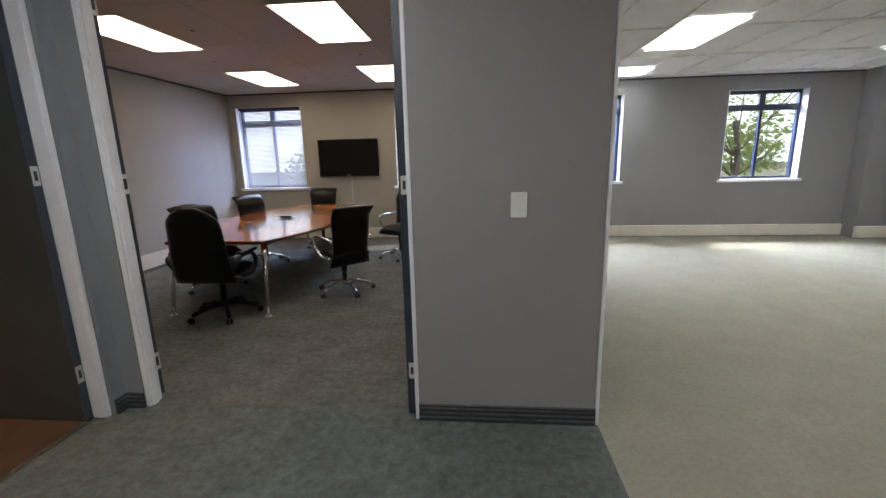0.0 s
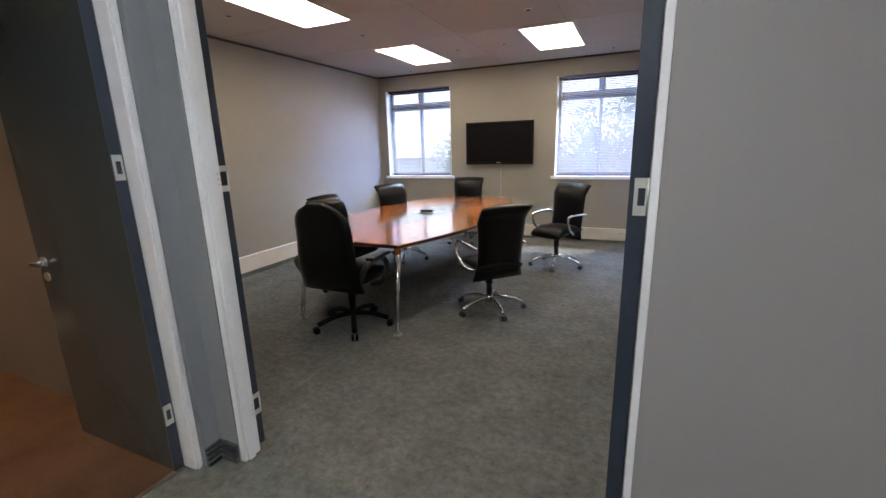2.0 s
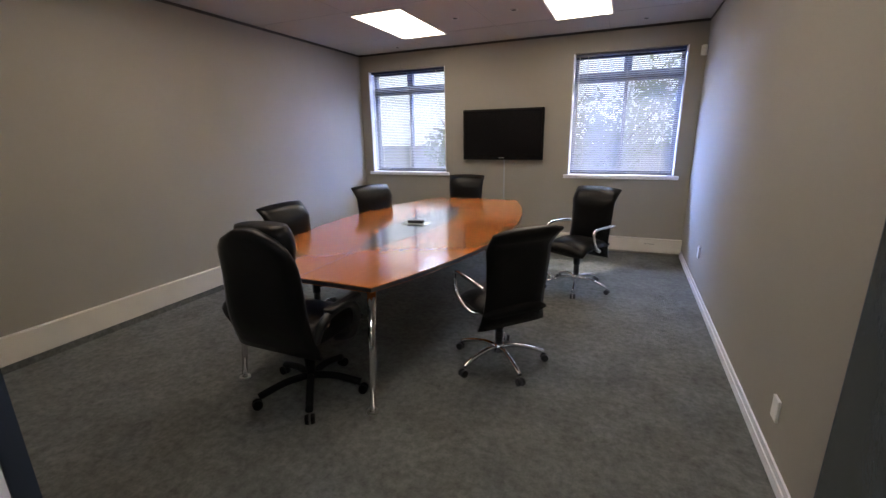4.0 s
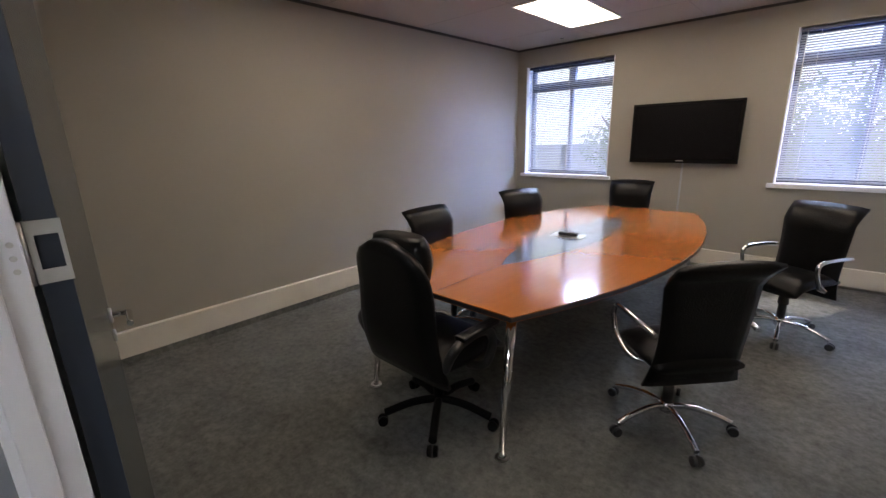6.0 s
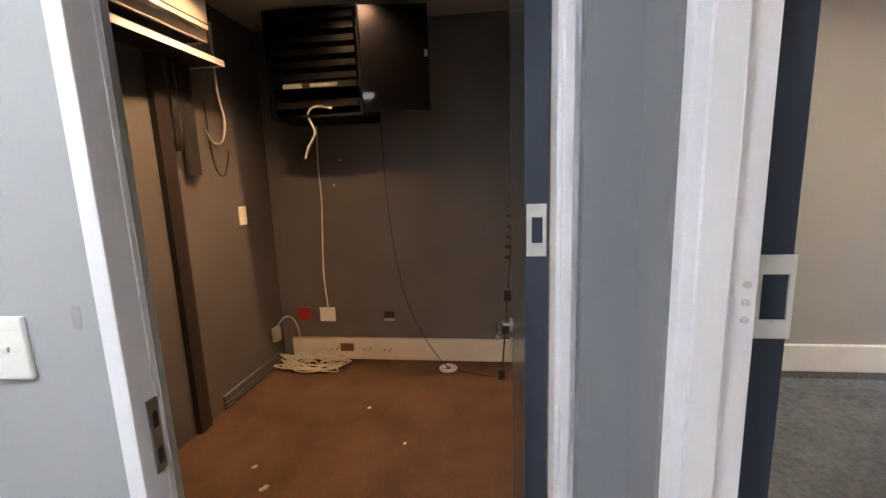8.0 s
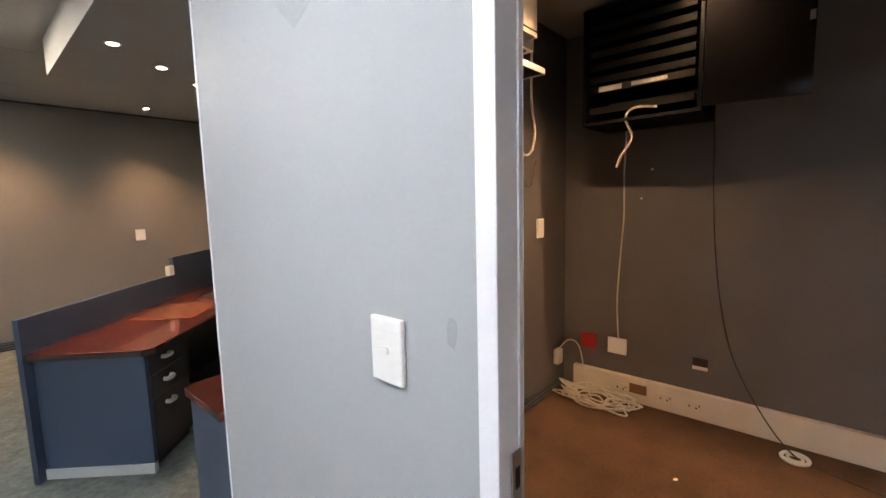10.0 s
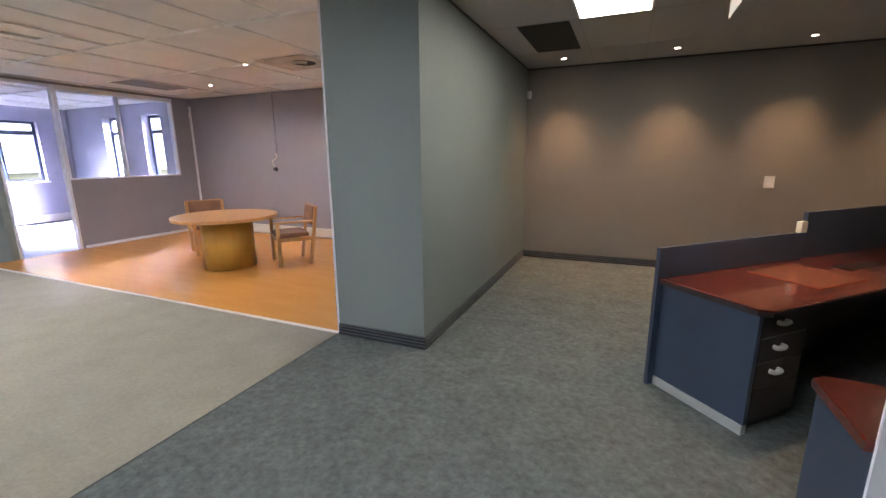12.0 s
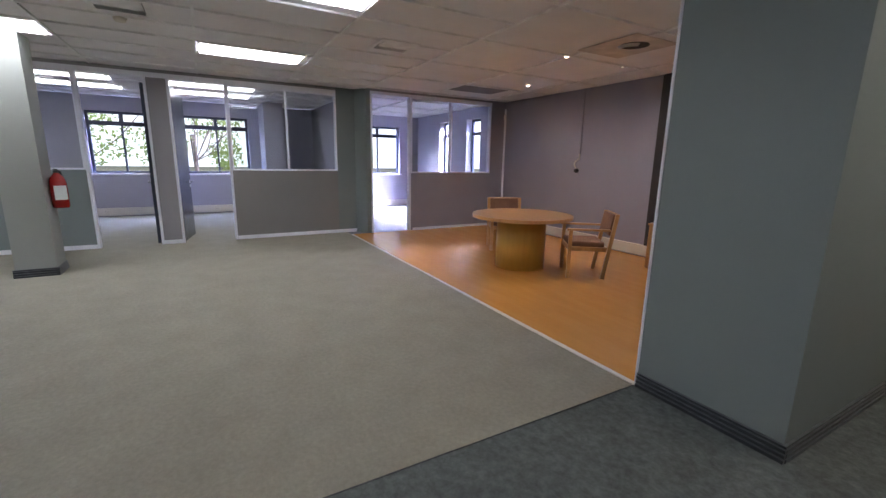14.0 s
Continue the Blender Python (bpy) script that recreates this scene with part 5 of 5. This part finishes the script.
def wooden_chair(at, turn):
    c = thing("wooden_armchair", "pale oak armchair with brown upholstered seat and back", "armchair", at, turn, "chairs round the round table")
    for sx in (-1, 1):
        part("leg", box((sx * 0.27 - 0.022, 0.20, 0), (sx * 0.27 + 0.022, 0.245, 0.62), 0.006), OAK, c)
        part("leg", add_box(bmesh.new(), (sx * 0.27 - 0.022, -0.02, -0.22), (sx * 0.27 + 0.022, 0.025, 0.62), 0.006, pose(0, -0.24, 0.22, 8)), OAK, c)
        part("armrest", box((sx * 0.27 - 0.03, -0.26, 0.62), (sx * 0.27 + 0.03, 0.27, 0.645), 0.008), OAK, c)
        part("side_rail", box((sx * 0.27 - 0.015, -0.22, 0.36), (sx * 0.27 + 0.015, 0.20, 0.41), 0.004), OAK, c)
    part("front_rail", box((-0.25, 0.205, 0.35), (0.25, 0.235, 0.41), 0.004), OAK, c)
    part("back_rail", box((-0.25, -0.24, 0.35), (0.25, -0.21, 0.41), 0.004), OAK, c)
    part("seat", box((-0.25, -0.21, 0.41), (0.25, 0.23, 0.475), 0.02), UPH, c, "brown padded seat")
    bk = part("backrest", add_box(bmesh.new(), (-0.245, -0.02, 0), (0.245, 0.035, 0.27), 0.018, pose(0, -0.275, 0.56, 10)), UPH, c, "brown padded backrest")
    part("top_rail", add_box(bmesh.new(), (-0.27, -0.03, 0.25), (0.27, -0.008, 0.285), 0.005, pose(0, -0.275, 0.56, 10)), OAK, c)
    return c


wc = wooden_chair((3.02, -3.42, 0), -36)
o = copy_thing(wc, pose(4.80, -3.50, 0, 0, 0, 62))
o = copy_thing(wc, pose(2.60, -4.80, 0, 0, 0, 10))
solid("wall_conduit", boxes(((4.80, -5.13 + 0.001, 1.62), (4.83, -5.105, H))), WALL_KITCHEN, "painted conduit running down the mauve wall", "conduit")
solid("conduit_loop", tube([(4.815, -5.11, 1.62), (4.80, -5.10, 1.53), (4.86, -5.09, 1.49), (4.90, -5.09, 1.44), (4.87, -5.10, 1.36)], 0.012), CORD, "grey loop of cable below the conduit", "cable")
wp = thing("wall_plug", "black plug on the mauve wall", "plug", (4.86, -5.13, 1.31))
part("body", cyl((0, 0, 0), (0, 0.05, 0), 0.04, 0.032, 16), RUBBER, wp)
solid("corner_pipe", box((X_P3 - 0.05, -5.125, 0.0), (X_P3 - 0.015, -5.095, 2.60), 0.004), WHITE, "white pipe in the corner of the tea corner", "pipe")
setting("trim_side_opening", box((3.17, -5.128, 0.19), (3.30, -5.09, H)), DARKBOARD, "dark upright at the end of the mauve wall", "trim")

for x in (2.62, 3.55, 3.75, 5.9):
    s = thing("trunking_socket", "white socket outlet set in the office trunking", "socket", (x, YN - 0.045, 0.12), 0, group="sockets in the trunking")
    part("face", box((-0.05, -0.006, -0.03), (0.05, 0, 0.03), 0.002), CREAM, s)
    part("pin_hole", boxes(((-0.028, -0.0075, -0.006), (-0.018, -0.005, 0.006)), ((0.012, -0.0075, -0.012), (0.022, -0.005, 0.0))), HOLE_SHADE, s)
for y in (2.4, 3.0, 0.2, 0.7):
    s = thing("trunking_socket", "white socket outlet set in the back room trunking", "socket", (X_FAR - 0.04, y, 0.12), -90, group="sockets in the trunking")
    part("face", box((-0.05, -0.006, -0.03), (0.05, 0, 0.03), 0.002), CREAM, s)
    part("pin_hole", boxes(((-0.028, -0.0075, -0.006), (-0.018, -0.005, 0.006)), ((0.012, -0.0075, -0.012), (0.022, -0.005, 0.0))), HOLE_SHADE, s)

# ceiling fittings of the office
for x, y, nm in ((4.03, -1.14, 1), (4.10, 1.45, 2)):
    v = thing("air_diffuser", "square white louvred air diffuser in the ceiling", "air diffuser", (x, y, H - 0.004), 0, "ceiling air diffusers")
    for k in range(7):
        u = -0.165 + 0.055 * k
        part("louvre", add_box(bmesh.new(), (-0.018, -0.185, -0.001), (0.018, 0.185, 0.001), 0, pose(u, 0, -0.012, 0, 32 if k < 3.5 else -32)), TBAR, v)
    part("diffuser_frame", boxes(((-0.235, -0.235, -0.010), (0.235, -0.19, 0)), ((-0.235, 0.19, -0.010), (0.235, 0.235, 0)), ((-0.235, -0.19, -0.010), (-0.19, 0.19, 0)), ((0.19, -0.19, -0.010), (0.235, 0.19, 0)), bevel=0.002), TBAR, v)
    # dark sheet behind the louvres paints the shaded throat
    part("throat", box((-0.19, -0.19, -0.003), (0.19, 0.19, 0.0)), HOLE_SHADE, v)
v = thing("ceiling_cassette", "large flat grey air grille in the ceiling", "air grille", (5.98, -3.62, H - 0.004))
part("grille_frame", box((-0.33, -0.52, -0.012), (0.33, 0.52, 0), 0.004), TBAR, v)
part("grille", box((-0.28, -0.47, -0.016), (0.28, 0.47, -0.012)), mat("grey grille", (0.22, 0.22, 0.23), 0.6), v)
v = thing("open_ceiling_tile", "ceiling tile with a round dark hole", "ceiling hole", (2.50, -3.36, H - 0.004))
part("tile", box((-0.3, -0.35, -0.008), (0.5, 0.35, 0), 0.003), mat("stained tile", (0.60, 0.54, 0.51), 0.8, 0, 0.2, 4), v)
# dark disc painted as the shade up in the hole
part("duct", cyl((0, 0, -0.012), (0, 0, -0.008), 0.155, 0.155, 28), HOLE_SHADE, v)
for k in range(4):
    q = [(0.03 + (0.150 - 0.012 * k) * math.cos(radians(a)), (0.150 - 0.012 * k) * math.sin(radians(a)), -0.016 - 0.006 * k) for a in range(20, 161, 20)]
    part("duct_ring", tube(q, 0.006, 6), STEEL, v, "crescent ring of bent foil duct")
v = thing("smoke_detector", "round white smoke detector on the office ceiling", "smoke detector", (4.55, 1.5, H - 0.004))
part("body", cyl((0, 0, 0), (0, 0, -0.035), 0.06, 0.045, 24), CREAM, v)

fx = thing("fire_extinguisher", "red fire extinguisher hung on the column", "fire extinguisher", (5.93, 2.48, 0.80))
bm = bmesh.new()
prof = [(0.0, 0.0), (0.075, 0.0), (0.083, 0.02), (0.083, 0.30), (0.07, 0.36), (0.035, 0.40), (0.026, 0.42), (0.0, 0.42)]
n = 24
rings = [[bm.verts.new((r * math.cos(6.28318 * i / n), r * math.sin(6.28318 * i / n), z)) for i in range(n)] for r, z in prof[1:-1]]
for a, b in zip(rings, rings[1:]):
    for i in range(n):
        bm.faces.new((a[i], a[(i + 1) % n], b[(i + 1) % n], b[i])).smooth = True
bm.faces.new(rings[0][::-1])
bm.faces.new(rings[-1])
part("cylinder", bm, RED, fx)
lb = slab([(0.0845 * math.cos(radians(a)), 0.0845 * math.sin(radians(a))) for a in range(160, 251, 10)] + [(0.0835 * math.cos(radians(a)), 0.0835 * math.sin(radians(a))) for a in range(250, 159, -10)], 0.10, 0.27)
part("paper_label", lb, PLASTIC, fx)
part("valve", boxes(((-0.03, -0.02, 0.42), (0.03, 0.02, 0.45)), ((-0.07, -0.012, 0.455), (0.03, 0.012, 0.468)), bevel=0.003), RUBBER, fx)
part("hose", tube([(0.03, 0, 0.44), (0.085, -0.02, 0.42), (0.10, -0.03, 0.30), (0.092, -0.03, 0.16)], 0.010), RUBBER, fx)

# ---- outdoors ----
def tree(x, y, h, r, seed, n=2100):
    random.seed(seed)
    t = thing("tree", "leafy garden tree in strong daylight outside the windows", "tree", (x, y, -0.12), 0, "garden trees")
    bm = bmesh.new()
    add_tube(bm, [(0, 0, 0), (0.1, 0.05, h * 0.25), (-0.05, 0.1, h * 0.5)], 0.08)
    for k in range(7):
        a = random.uniform(0, 6.28)
        add_tube(bm, [(0, 0.05, h * 0.3), (math.cos(a) * r * 0.4, math.sin(a) * r * 0.4, h * random.uniform(0.4, 0.6)), (math.cos(a) * r * 0.8, math.sin(a) * r * 0.8, h * random.uniform(0.5, 0.85))], 0.022, 6)
    part("trunk", bm, BARK, t)
    verts, faces = [], []
    lumps = [(random.uniform(-r, r) * 0.7, random.uniform(-r, r) * 0.7, h * random.uniform(0.3, 0.95), random.uniform(0.3, 0.5) * r) for _ in range(16)]
    for k in range(n):
        cx, cy, cz, rr = random.choice(lumps)
        v = Vector([random.gauss(0, 1) for _ in range(3)]).normalized() * rr * random.uniform(0.5, 1.05)
        p = Vector((cx, cy, cz)) + v
        a = Vector([random.gauss(0, 1) for _ in range(3)]).normalized() * random.uniform(0.05, 0.11)
        b = a.orthogonal().normalized() * random.uniform(0.03, 0.06)
        i = len(verts)
        verts += [p - a, p + b, p + a, p - b]
        faces.append((i, i + 1, i + 2, i + 3))
    me = bpy.data.meshes.new("crown")
    me.from_pydata([tuple(v) for v in verts], [], faces)
    me.materials.append(LEAF)
    o = new("crown", me)
    o.parent = t


for i, (x, y, h, r) in enumerate(((4.4, 12.5, 4.6, 2.0), (7.6, 13.5, 5.0, 2.4), (1.4, 14.5, 3.6, 1.7), (-1.2, 14.5, 2.7, 1.5), (-5.4, 15.0, 2.6, 1.5), (16.0, 3.9, 4.8, 1.9), (17.2, 1.1, 4.6, 1.6), (17.0, 6.8, 4.6, 2.0), (3.4, 15.5, 2.5, 1.6), (6.0, 16.2, 2.6, 1.8), (8.8, 15.6, 2.4, 1.6))):
    tree(x, y, h, r, 20 + i)

# glowing sheets added beyond the garden to whiten windows and their reflections
SKY_SHEET = glow("glowing sky sheet", (0.93, 0.97, 1.0), 1.2)
for nm, a, b in (("backdrop_north", (-70, 70, -0.5), (70, 70.2, 45)), ("backdrop_east", (70, -70, -0.5), (70.2, 70, 45)), ("backdrop_south", (-70, -70.2, -0.5), (70, -70, 45))):
    setting(nm, box(a, b), SKY_SHEET, "glowing sky sheet beyond the garden, added to whiten the windows", "backdrop")
